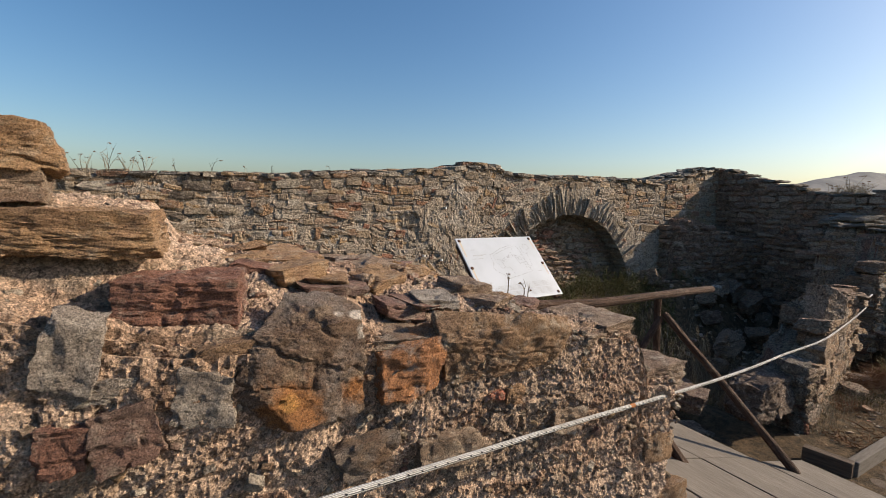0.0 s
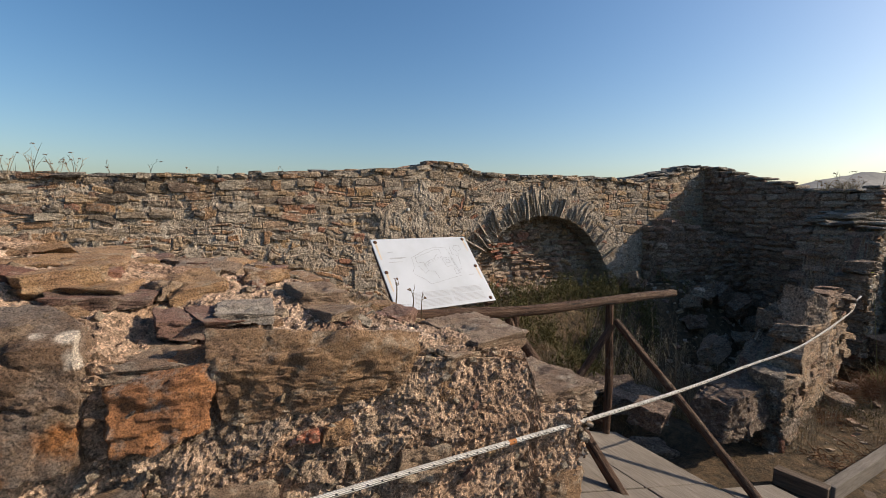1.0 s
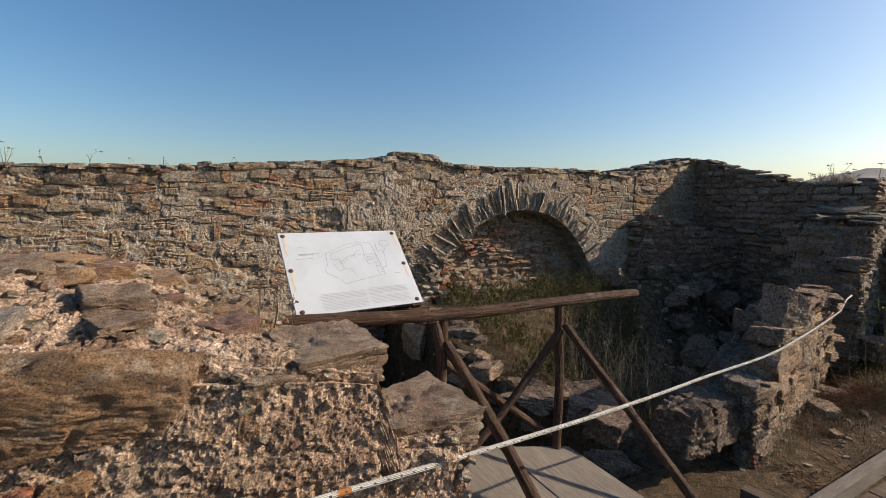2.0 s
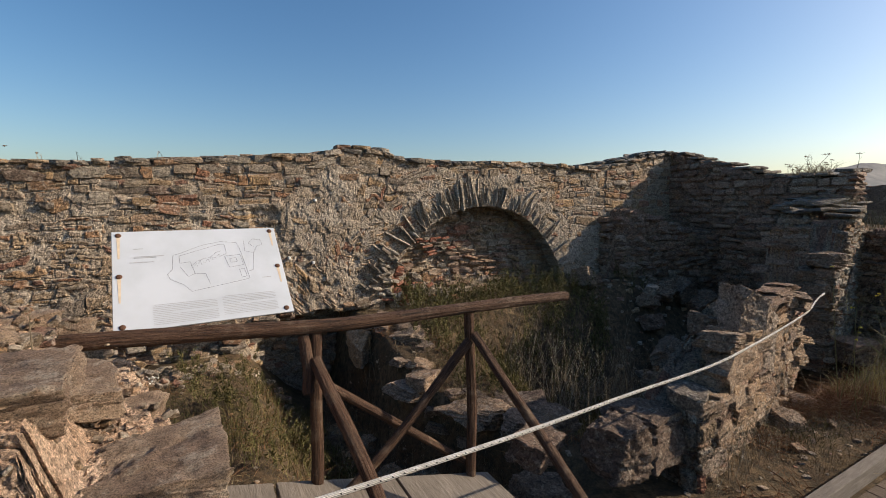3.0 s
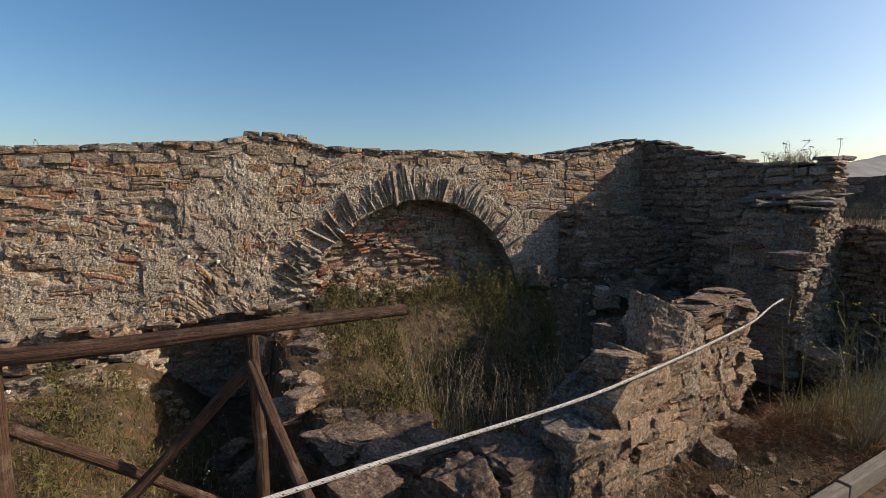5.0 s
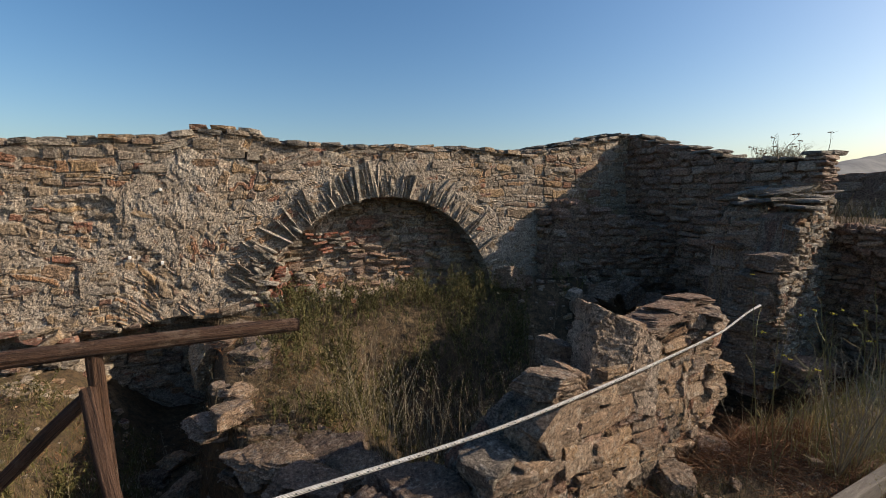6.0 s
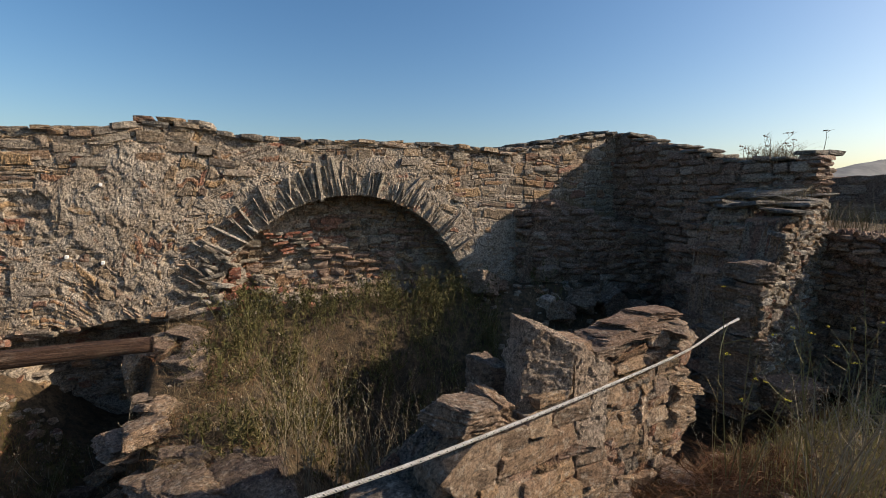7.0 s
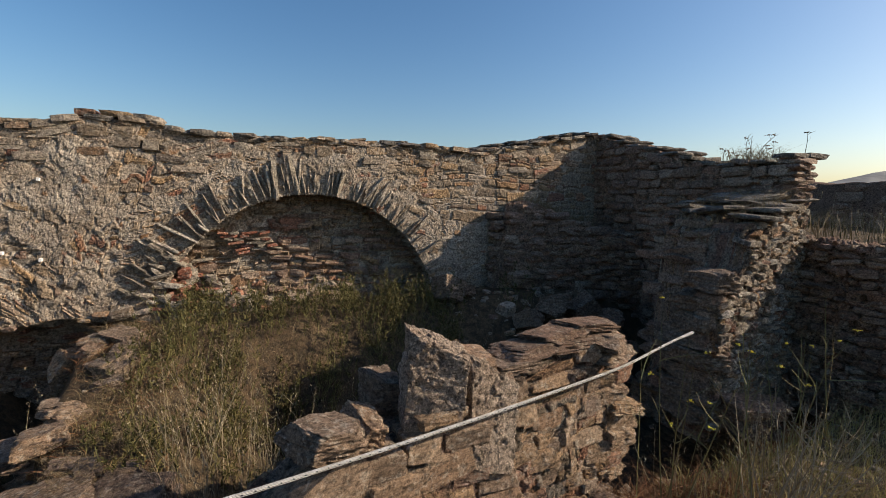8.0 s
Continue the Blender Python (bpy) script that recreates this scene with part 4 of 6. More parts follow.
def north_stones():
    heap, red = Heap(), Heap()
    # dressed courses under the coping
    for k in range(5):
        h = (0.050, 0.092, 0.080, 0.070, 0.066)[k]
        low = (0.036, 0.112, 0.203, 0.282, 0.356)[k]
        for x, w in course_run(-6.4, 4.4, 0.08, 0.30):
            if k >= 2 and rng.random() < (0.35, 0.6, 0.75)[k - 2] * (1.0 if x > -2.3 else 0.7):
                continue
            z = float(wall_top(x)) - low + rng.uniform(-0.006, 0.006)
            if in_arch(x, z - h / 2, 0.36):
                continue
            y = float(face_y(np.array([x]), np.array([z]))[0])
            size = (w * 1.04, 0.16, h * rng.uniform(0.9, 1.12))
            tilt = math.degrees(math.atan((wall_top(x + 0.1) - wall_top(x - 0.1)) / 0.2))
            turn = (rng.normal(0, 4), -tilt * 0.8 + rng.normal(0, 2.6), rng.normal(0, 4))
            at = (x, y + 0.062 + rng.uniform(-0.014, 0.022), z)
            if -4.9 < x < 3.9:
                lay(LIB_WALL, "stone", wall_n, at, size, turn)
            else:
                heap.stone(BITS[int(rng.integers(18))], at, size, turn)
    # rubble face below
    for z in np.arange(-0.12, 2.0, 0.062):
        for x, w in course_run(-6.4, 4.2, 0.05, 0.20):
            zz = z + rng.uniform(-0.02, 0.02)
            if zz > wall_top(x) - 0.26 or in_arch(x, zz, 0.05):
                continue
            ring = math.hypot(x - ARCH_X, zz - ARCH_Z)
            if ARCH_R < ring < ARCH_R + 0.36 and zz > 0.75:
                continue
            bare = float(value_noise(np.array([[x * 1.3, 3.1, zz * 1.6]]), 9)[0])
            if rng.random() < 0.66 + 0.34 * float(smooth(0.42, 0.60, bare)):
                continue
            y = float(face_y(np.array([x]), np.array([zz]))[0])
            h = rng.uniform(0.028, 0.07)
            slant = rng.normal(0, 6)
            if x < -0.6 and ring < 2.3:
                slant += 28 * float(smooth(2.3, 1.75, ring))        # stones fan out beside the haunch
            heap.stone(BITS[int(rng.integers(18))], (x, y + 0.058 + rng.uniform(-0.012, 0.02), zz), (w * 1.2, 0.13, h * rng.uniform(0.8, 1.5)), (rng.normal(0, 6), slant, rng.normal(0, 5)))
    # ragged foot of the western part
    for _ in range(560):
        x, z = rng.uniform(-5.2, -1.05), rng.uniform(-0.45, 0.46)
        y = float(face_y(np.array([x]), np.array([z]))[0])
        s = rng.uniform(0.05, 0.19)
        heap.stone(BITS[int(rng.integers(18))], (x, y + rng.uniform(-0.05, 0.04), z), (s, s * 0.8, s * rng.uniform(0.25, 0.5)), tuple(rng.normal(0, 9, 3)))
    heap.done("rubble", M_RUBBLE, wall_n, "small rubble stones bedded in mortar")
    # voussoirs
    a = 22.0
    while a < 141:
        step = rng.uniform(0.7, 1.75)
        length = rng.choice([0.15, 0.22, 0.29, 0.37]) * rng.uniform(0.85, 1.15) * (1.0 if a > 55 else 0.9)
        mid = ARCH_R - 0.012 + length / 2 + rng.uniform(-0.02, 0.02)
        c, s = math.cos(radians(a)), math.sin(radians(a))
        x, z = ARCH_X + c * mid, ARCH_Z + s * mid
        y = float(face_y(np.array([x]), np.array([z]))[0])
        lay(LIB_GREY, "voussoir", wall_n, (x, y + 0.128 + rng.uniform(-0.02, 0.026), z), (length, 0.32, math.radians(step) * mid * rng.uniform(0.85, 1.05)), (rng.normal(0, 3), -a + rng.normal(0, 6), rng.normal(0, 5)))
        a += step * rng.uniform(0.95, 1.15)
    # broken haunch on the west side: slanting slabs
    for k in range(26):
        t = k / 25
        x = -0.95 - 0.16 * t + rng.uniform(-0.26, 0.10)
        z = 1.08 - 0.62 * t
        lay(LIB_GREY, "stone", wall_n, (x, 0.065 + rng.uniform(-0.02, 0.02), z), (rng.uniform(0.08, 0.26), 0.2, rng.uniform(0.02, 0.045)), (rng.normal(0, 8), 38 - 22 * t + rng.normal(0, 13), rng.normal(0, 8)))
    # flat coping stones
    for row, y0 in ((0, 0.08), (1, 0.27), (2, 0.46)):
        for x, w in course_run(-6.4, 4.4, 0.08, 0.27):
            z = float(wall_top(x)) - 0.020 + rng.uniform(0, 0.016) + 0.012 * row
            lay(LIB_SLATE if rng.random() < 0.4 else LIB_WALL, "coping_stone", wall_n, (x, y0 + rng.uniform(-0.03, 0.03), z), (w, rng.uniform(0.18, 0.28), rng.uniform(0.03, 0.06)), (rng.normal(0, 3), -math.degrees(math.atan((wall_top(x + 0.1) - wall_top(x - 0.1)) / 0.2)) + rng.normal(0, 2), rng.normal(0, 8)))
    # loose slabs piled towards the corner, and the raised piece over the wall
    for k in range(34):
        x = 2.15 + 1.6 * k / 33
        lay(LIB_SLATE, "coping_stone", wall_n, (x, rng.uniform(0.10, 0.42), float(wall_top(x)) + 0.0 + 0.05 * rng.random()), (rng.uniform(0.14, 0.28), rng.uniform(0.2, 0.32), 0.03), (rng.normal(0, 4), -9 + rng.normal(0, 3), rng.normal(0, 15)))
    for x, w in course_run(-1.62, -1.02, 0.14, 0.24):
        lay(LIB_WALL, "stone", wall_n, (x, 0.10, float(wall_top(x)) + 0.028), (w, 0.24, 0.055), (0, rng.normal(0, 2), rng.normal(0, 4)))


north_stones()


def recess_stones():
    heap = Heap()
    for z in np.arange(0.1, 1.65, 0.085):
        for x, w in course_run(-1.35, 1.85, 0.08, 0.26):
            if rng.random() < 0.35:
                continue
            lay(LIB_DARK if x > -0.2 or rng.random() < 0.4 else LIB_GREY, "stone", wall_back, (x, 0.325 + rng.uniform(-0.035, 0.02), z), (w, 0.14, rng.uniform(0.03, 0.085)), (rng.normal(0, 6), rng.normal(0, 6), rng.normal(0, 7)))
    # a patch of red brick and tile
    for row in range(7):
        for x, w in course_run(-0.62 + 0.03 * row, -0.12, 0.07, 0.17):
            if rng.random() < 0.3:
                continue
            lay(LIB_BRICK if rng.random() < 0.6 else LIB_GREY, "brick", wall_back, (x, 0.255 + rng.uniform(-0.03, 0.02), 1.13 - row * 0.032), (w, 0.1, 0.024), (0, rng.normal(0, 6), rng.normal(0, 6)))
    # tumbled rubble inside the west jamb
    for k in range(150):
        x, y = rng.uniform(-1.12, -0.15), rng.uniform(-0.04, 0.24)
        z = 0.36 + max(0.12, 0.62 - 0.62 * (x + 1.12)) * rng.random()
        lib = LIB_BRICK if rng.random() < (0.6 if x < -0.75 else 0.15) else LIB_GREY
        lay(lib, "brick" if lib is LIB_BRICK else "stone", wall_back, (x, y + 0.25 * (z - 0.4), z), (rng.uniform(0.06, 0.17), rng.uniform(0.06, 0.14), rng.uniform(0.03, 0.08)), tuple(rng.normal(0, 14, 3)))


recess_stones()


def wall_stones(wall, side, fixed, a0, a1, z0, top, course, short, long, libs, heap_mat, depth=0.15, proud=0.025, limit=300, skip=0.08, keep=None, slope=0.0, tumble=3):
    """Courses of stones on one face: side 'x' faces -x, 'y' faces -y."""
    heap, count = Heap(), 0
    z = z0
    while z < 3:
        h = course * rng.uniform(0.6, 1.35)
        for a, w in course_run(a0, a1, short, long):
            zz = z + h / 2 + rng.uniform(-0.01, 0.01)
            if zz > top(a) - 0.01 or rng.random() < skip:
                continue
            off = fixed + depth / 2 - proud + rng.uniform(-0.015, 0.015) + slope * (a - 0.1)
            if side == "x":
                at, size = (off, a, zz), (depth, w, h * 0.92)
            else:
                at, size = (a, off, zz), (w, depth, h * 0.92)
            turn = tuple(rng.normal(0, tumble, 3))
            if count < limit and (keep is None or keep(a, zz)):
                lay(libs[int(rng.integers(len(libs)))], "stone", wall, at, size, turn)
                count += 1
            else:
                heap.stone(BITS[int(rng.integers(18))], at, size, turn)
        z += h + 0.008
    if heap.n:
        heap.done("rubble", heap_mat, wall, "small rubble stones bedded in mortar")


wall_stones(wall_e, "x", 3.95, -2.3, 0.0, 0.1, lambda y: float(np.interp(y, EAST_Y, EAST_Z)) + 0.02, 0.085, 0.08, 0.34, [LIB_DARK], M_DARK_BITS, keep=lambda y, z: z > 0.9, skip=0.16, tumble=5)
wall_stones(wall_r, "x", 3.95, -4.6, -2.55, 0.0, lambda y: float(terrace(y)) + 0.01, 0.065, 0.06, 0.20, [LIB_DARK], M_DARK_BITS, tumble=7, skip=0.14)
SPUR_FACE = -2.69 - FRONT_SLOPE * 2.85
wall_stones(wall_s, "y", SPUR_FACE, 2.44, 3.92, 0.02, lambda x: float(np.interp(x, SPUR_X, SPUR_Z)) + 0.02, 0.045, 0.04, 0.16, [LIB_WALL, LIB_GREY], M_RUBBLE, slope=FRONT_SLOPE, skip=0.22, tumble=9)
wall_stones(wall_s, "x", 2.42, -2.78, -2.50, 0.02, lambda y: 0.92, 0.11, 0.12, 0.30, [LIB_DARK], M_DARK_BITS, tumble=5)
wall_stones(wall_s, "x", 2.80, -2.44, -2.05, 0.02, lambda y: 1.36, 0.08, 0.10, 0.30, [LIB_DARK], M_DARK_BITS, tumble=5)
wall_stones(ledge, "y", LEDGE_FRONT - LEDGE_SLOPE * 2.2, 2.40, 3.9, 0.1, lambda x: float(np.interp(x, LEDGE_X, LEDGE_Z)), 0.085, 0.12, 0.32, [LIB_DARK], M_DARK_BITS, slope=LEDGE_SLOPE)
wall_stones(ledge, "x", 2.30, -0.16, 0.0, 0.1, lambda y: 1.40, 0.085, 0.1, 0.28, [LIB_DARK], M_DARK_BITS, tumble=5)
wall_stones(wall_f, "x", 8.0, -4.5, 4.5, 1.1, lambda y: 1.93, 0.13, 0.2, 0.5, [LIB_DARK], M_DARK_BITS)
wall_stones(wall_l, "y", -3.245, -0.58, 1.36, -0.05, lambda x: float(np.interp(x, LOW_X, LOW_Z)) + 0.01, 0.082, 0.09, 0.26, [LIB_BLOCK], M_RUBBLE, depth=0.2, proud=0.032, slope=FRONT_SLOPE, skip=0.2, tumble=4)

# tops of the east wall, the spur and the low wall
for y, w in course_run(-2.34, 0.0, 0.14, 0.30):
    for row in range(2):
        lay(LIB_SLATE, "coping_stone", wall_e, (4.08 + 0.22 * row, y, float(np.interp(y, EAST_Y, EAST_Z)) + 0.015), (0.3, w, 0.045), tuple(rng.normal(0, 3, 3)))
for k in range(5):
    lay(LIB_DARK, "stone", wall_e, (4.1, -2.27, 1.70 + 0.06 * k), (0.32, 0.20, 0.055), (0, 0, rng.normal(0, 5)))
for x, w in course_run(2.86, 3.95, 0.16, 0.34):
    for y in (-2.60, -2.40, -2.2, -2.08):
        lay(LIB_SLATE, "coping_stone", wall_s, (x, y + FRONT_SLOPE * (x - 2.95) + rng.uniform(-0.04, 0.04), float(np.interp(x, SPUR_X, SPUR_Z)) + 0.02 + 0.05 * (y > -2.5) + rng.uniform(0, 0.02)), (w, 0.26, 0.035), (rng.normal(0, 4), rng.normal(0, 4), rng.normal(0, 12)))
lay(LIB_NEAR_DARK, "stone", wall_s, (2.47, -2.69, 1.03), (0.22, 0.27, 0.15), (2, 1, 8), 2)
for k in range(7):
    lay(LIB_NEAR_DARK, "stone", wall_s, (2.43 + 0.012 * k + rng.uniform(-0.03, 0.03), -2.62, 0.12 + 0.125 * k), (0.20, rng.uniform(0.28, 0.38), 0.125), (rng.normal(0, 3), rng.normal(0, 3), rng.normal(0, 8)))
for k in range(5):
    for y, w in course_run(-2.68, -2.05, 0.14, 0.34):
        lay(LIB_DARK, "stone", wall_s, (2.83 + 0.025 * k, y, 1.10 + 0.07 * k), (0.18, w, 0.068), tuple(rng.normal(0, 4, 3)))
M_SLAB = mortar_material("pitted pale conglomerate", (0.42, 0.345, 0.275), (0.13, 0.092, 0.068), (0.335, 0.26, 0.198), 0.9, 150.0, speck=1.6)


def conglomerate(at, size, turn, seed, slant, label):
    """A pitted block whose top falls away to one side."""
    v, f = rock_shape(64, seed, 7, 0.035, 0.10)
    v[:, 2] += np.where(v[:, 2] > -0.1, -slant * (v[:, 0] + 0.35) * (v[:, 2] + 0.1), 0)
    d = v / np.linalg.norm(v, axis=1)[:, None]
    q = v * np.array(size)
    pits = smooth(0.25, 0.75, fbm(q, 24, 3, seed + 2, 0.6)) * 0.016 + smooth(0.35, 0.8, fbm(q, 9, 2, seed + 4)) * 0.022
    q = q - d * (pits - 0.004 * fbm(q, 60, 2, seed + 6))[:, None]
    ob = mesh_object("stone", q, f, M_SLAB, wall_l, label, True)
    crease(ob.data, 40)
    ob.matrix_basis = pose(*at, *turn)


conglomerate((0.255, -3.115, 0.85), (0.25, 0.22, 0.40), (2, 7, -14), 931, 0.42, "upright block of pitted pale conglomerate")
conglomerate((0.49, -3.09, 0.66), (0.28, 0.22, 0.48), (-4, 4, 12), 947, 0.5, "mass of pitted conglomerate bedded in the wall")
lay(LIB_NEAR_DARK, "stone", wall_l, (0.09, -2.95, 0.75), (0.13, 0.14, 0.16), (10, 5, 20), 5)
for x, y, z, lx, ly, lz, ry, rz, pick, lib in (
        (0.64, -3.05, 0.825, 0.30, 0.18, 0.06, 6, 14, 3, LIB_NEAR_DARK), (0.78, -3.01, 0.868, 0.30, 0.17, 0.05, -2, 12, 4, LIB_NEAR_DARK),
        (1.04, -2.96, 0.862, 0.34, 0.18, 0.05, 2, 6, 6, LIB_NEAR_DARK), (0.97, -2.96, 0.912, 0.30, 0.16, 0.038, -2, 12, 7, LIB_NEAR_DARK),
        (1.20, -2.91, 0.915, 0.36, 0.18, 0.045, 6, 14, 2, LIB_NEAR_DARK), (1.30, -2.92, 0.845, 0.24, 0.26, 0.055, 3, 10, 8, LIB_NEAR), (1.28, -2.94, 0.785, 0.26, 0.26, 0.06, -4, 12, 1, LIB_NEAR),
        (-0.19, -3.24, 0.755, 0.20, 0.22, 0.11, 8, 20, 4, LIB_NEAR), (-0.045, -3.20, 0.735, 0.10, 0.20, 0.11, 30, 10, 2, LIB_NEAR),
        (-0.20, -3.275, 0.60, 0.26, 0.16, 0.17, -30, 14, 9, LIB_BLOCK), (0.03, -3.215, 0.53, 0.22, 0.15, 0.10, 6, 12, 5, LIB_BLOCK), (0.27, -3.165, 0.52, 0.26, 0.15, 0.10, -6, 10, 10, LIB_BLOCK), (-0.32, -3.29, 0.45, 0.26, 0.16, 0.10, 4, 14, 1, LIB_BLOCK), (-0.08, -3.25, 0.40, 0.22, 0.16, 0.10, -3, 14, 7, LIB_BLOCK), (0.16, -3.20, 0.36, 0.24, 0.16, 0.09, 5, 14, 11, LIB_BLOCK)):
    lay(lib, "stone", wall_l, (x, y, z), (lx, ly, lz), (rng.normal(0, 3), ry, rz), pick)
for k in range(62):
    x, z = rng.uniform(0.62, 1.38), rng.uniform(0.05, 0.76)
    lay(LIB_BLOCK, "stone", wall_l, (x, -3.188 + FRONT_SLOPE * (x - 0.1) + rng.uniform(-0.014, 0.012), z), (rng.uniform(0.08, 0.18), 0.16, rng.uniform(0.045, 0.10)), (rng.normal(0, 6), rng.normal(-8, 16), rng.normal(12, 10)))
for k in range(9):
    lay(LIB_NEAR, "stone", wall_l, (1.39 + rng.uniform(-0.03, 0.05), -2.87 + rng.uniform(-0.06, 0.10), 0.06 + 0.08 * k), (0.20, 0.24, 0.065), (rng.normal(0, 5), rng.normal(0, 8), rng.normal(12, 10)))

# ---- stones of the near wall ----
def near_material(name, base, second, third, streak=(1, 1, 3), amount=(0.45, 0.6), relief=1.0, stains=()):
    """A big stone seen close: layered ground colour with stains of two other colours."""
    m, nt, b = material(name, 0.82, 0, 0.35)
    v, vl = place(nt), place(nt, None, streak)
    big, mid = noise_at(nt, v, 7, 6, 0.65), noise_at(nt, v, 19, 6, 0.7)
    lay_n, fine = noise_at(nt, vl, 30, 8, 0.75), noise_at(nt, v, 260, 6, 0.8)
    c = mixed(nt, ramp(nt, big, [(amount[0], (0, 0, 0)), (amount[1], (1, 1, 1))]), base, second)
    c = mixed(nt, ramp(nt, mid, [(0.52, (0, 0, 0)), (0.66, (0.9,) * 3)]), c, third)
    for centre, radius, colour in stains:
        gap = nt.nodes.new("ShaderNodeVectorMath")
        gap.operation = "DISTANCE"
        nt.links.new(v, gap.inputs[0])
        gap.inputs[1].default_value = centre
        ragged = nt.nodes.new("ShaderNodeMath")
        ragged.operation = "MULTIPLY_ADD"
        nt.links.new(mid, ragged.inputs[0])
        ragged.inputs[1].default_value = radius * 1.9
        nt.links.new(gap.outputs["Value"], ragged.inputs[2])
        c = mixed(nt, ramp(nt, ragged.outputs[0], [(radius * 1.55, (0.95,) * 3), (radius * 2.0, (0, 0, 0))]), c, colour)
    c = mixed(nt, 1.0, c, ramp(nt, lay_n, [(0.34, (0.5,) * 3), (0.46, (1, 1, 1)), (0.7, (1.25,) * 3)]), "MULTIPLY")
    c = mixed(nt, 1.0, c, ramp(nt, fine, [(0.36, (0.22,) * 3), (0.48, (1, 1, 1)), (0.66, (2.1,) * 3)]), "MULTIPLY")
    nt.links.new(c, b.inputs["Base Color"])
    bumped(nt, b, [(big, 0.008 * relief), (mid, 0.008 * relief), (lay_n, 0.009 * relief), (fine, 0.006 * relief)])
    return m


M_REDBLOCK = near_material("dark red layered schist", (0.216, 0.104, 0.068), (0.160, 0.080, 0.056), (0.288, 0.216, 0.168), (0.5, 0.5, 3))
M_OCHRE = near_material("ochre schist", (0.315, 0.195, 0.102), (0.235, 0.140, 0.078), (0.34, 0.258, 0.175), (0.4, 0.4, 3.5))
M_BOULDER = near_material("grey-brown boulder", (0.175, 0.142, 0.115), (0.150, 0.095, 0.060), (0.225, 0.150, 0.090), (1, 1, 1.5))
M_STAINED = near_material("boulder with rust stains and a quartz cap", (0.185, 0.148, 0.120), (0.155, 0.098, 0.062), (0.235, 0.165, 0.105), (1, 1, 1.5), stains=[((-4.395, -3.925, 1.225), 0.075, (0.29, 0.125, 0.040)), ((-4.40, -3.93, 1.235), 0.026, (0.46, 0.23, 0.065)), ((-4.25, -3.92, 1.24), 0.04, (0.28, 0.115, 0.035)), ((-4.215, -3.90, 1.375), 0.026, (0.58, 0.51, 0.43)), ((-4.235, -3.89, 1.41), 0.020, (0.56, 0.49, 0.41)), ((-4.28, -3.89, 1.425), 0.016, (0.52, 0.46, 0.39))])
M_ORANGE = near_material("rust-orange stone", (0.376, 0.168, 0.068), (0.288, 0.132, 0.060), (0.264, 0.224, 0.188), (2.5, 2.5, 0.6))
M_BROWN = near_material("brown lichened stone", (0.300, 0.185, 0.102), (0.235, 0.146, 0.088), (0.400, 0.320, 0.235), (2.2, 2.2, 2.2), relief=1.3)
M_PALE = near_material("pale grey stone", (0.29, 0.25, 0.205), (0.25, 0.205, 0.165), (0.38, 0.32, 0.26))
M_SHELF = near_material("tan pitted stone", (0.275, 0.198, 0.135), (0.20, 0.135, 0.092), (0.38, 0.315, 0.24), (1, 1, 1.5), relief=1.2)
M_PURPLE = near_material("purple schist", (0.190, 0.108, 0.080), (0.155, 0.100, 0.075), (0.25, 0.19, 0.145), (0.5, 0.5, 3))


def near_stone(at, size, turn, mat, seed, rough=0.03, chamfers=6, square=0.10, n=22, name="stone", label="", bedded=1.0):
    v, f = rock_shape(n, seed, chamfers, 0, square)
    p = v * np.array(size)
    d = v / np.linalg.norm(v, axis=1)[:, None]
    big = min(size)
    p = p + d * (rough * 2.2 * big * fbm(p, 2.2 / big * 0.5, 5, seed, 0.6) + bedded * (0.010 if n > 20 else 0.004) * fbm(p * np.array((0.5, 0.5, 2.5)), 26 if n > 20 else 12, 4, seed + 3, 0.65))[:, None]
    crack = smooth(0.80, 0.98, 1 - np.abs(fbm(p * np.array((1, 1, 1.6)), 9, 3, seed + 8)))
    p = p - d * (0.007 * crack + 0.004 * rng.random(len(p)))[:, None]
    ob = mesh_object(name, p, f, mat, wall_g, label, True)
    crease(ob.data, 32)
    ob.matrix_basis = pose(float(near_end(at[0], at[1])), at[1] - (0.006 if at[1] < -3.8 else 0.0), at[2], *turn)
    return ob


near_stone((-4.345, -3.855, 1.295), (0.29, 0.14, 0.26), (0, 6, 0), M_STAINED, 11, 0.05, 14, 0.18, 48, label="grey-brown boulder with rusty stains and white quartz", bedded=0.3)
near_stone((-4.108, -3.872, 1.262), (0.185, 0.12, 0.13), (0, -3, 0), M_ORANGE, 15, 0.035, 5, label="rust-orange stone")
near_stone((-4.12, -3.82, 1.333), (0.17, 0.16, 0.025), (6, 3, 5), M_SHELF, 16, 0.05, 5)
near_stone((-3.80, -3.865, 1.275), (0.44, 0.13, 0.18), (0, 4, 2), M_BROWN, 17, 0.04, 9, 0.16, 44, label="brown stone speckled with pale lichen", bedded=0.25)
near_stone((-3.36, -3.72, 1.215), (0.38, 0.30, 0.11), (0, 3, 4), M_SHELF, 18, 0.05, 7, 0.12, 26)
near_stone((-3.28, -3.72, 1.262), (0.26, 0.30, 0.05), (2, 2, 12), M_SHELF, 19, 0.05, 6)
near_stone((-3.04, -3.76, 1.03), (0.24, 0.28, 0.11), (0, 2, 5), M_SHELF, 20, 0.05, 6, 0.12, 26)
near_stone((-3.12, -3.38, 0.985), (0.26, 0.30, 0.12), (4, 6, -8), M_SHELF, 21, 0.05, 7)
near_stone((-3.2, -3.42, 1.13), (0.26, 0.30, 0.08), (3, 6, 20), M_SHELF, 22, 0.05, 7)
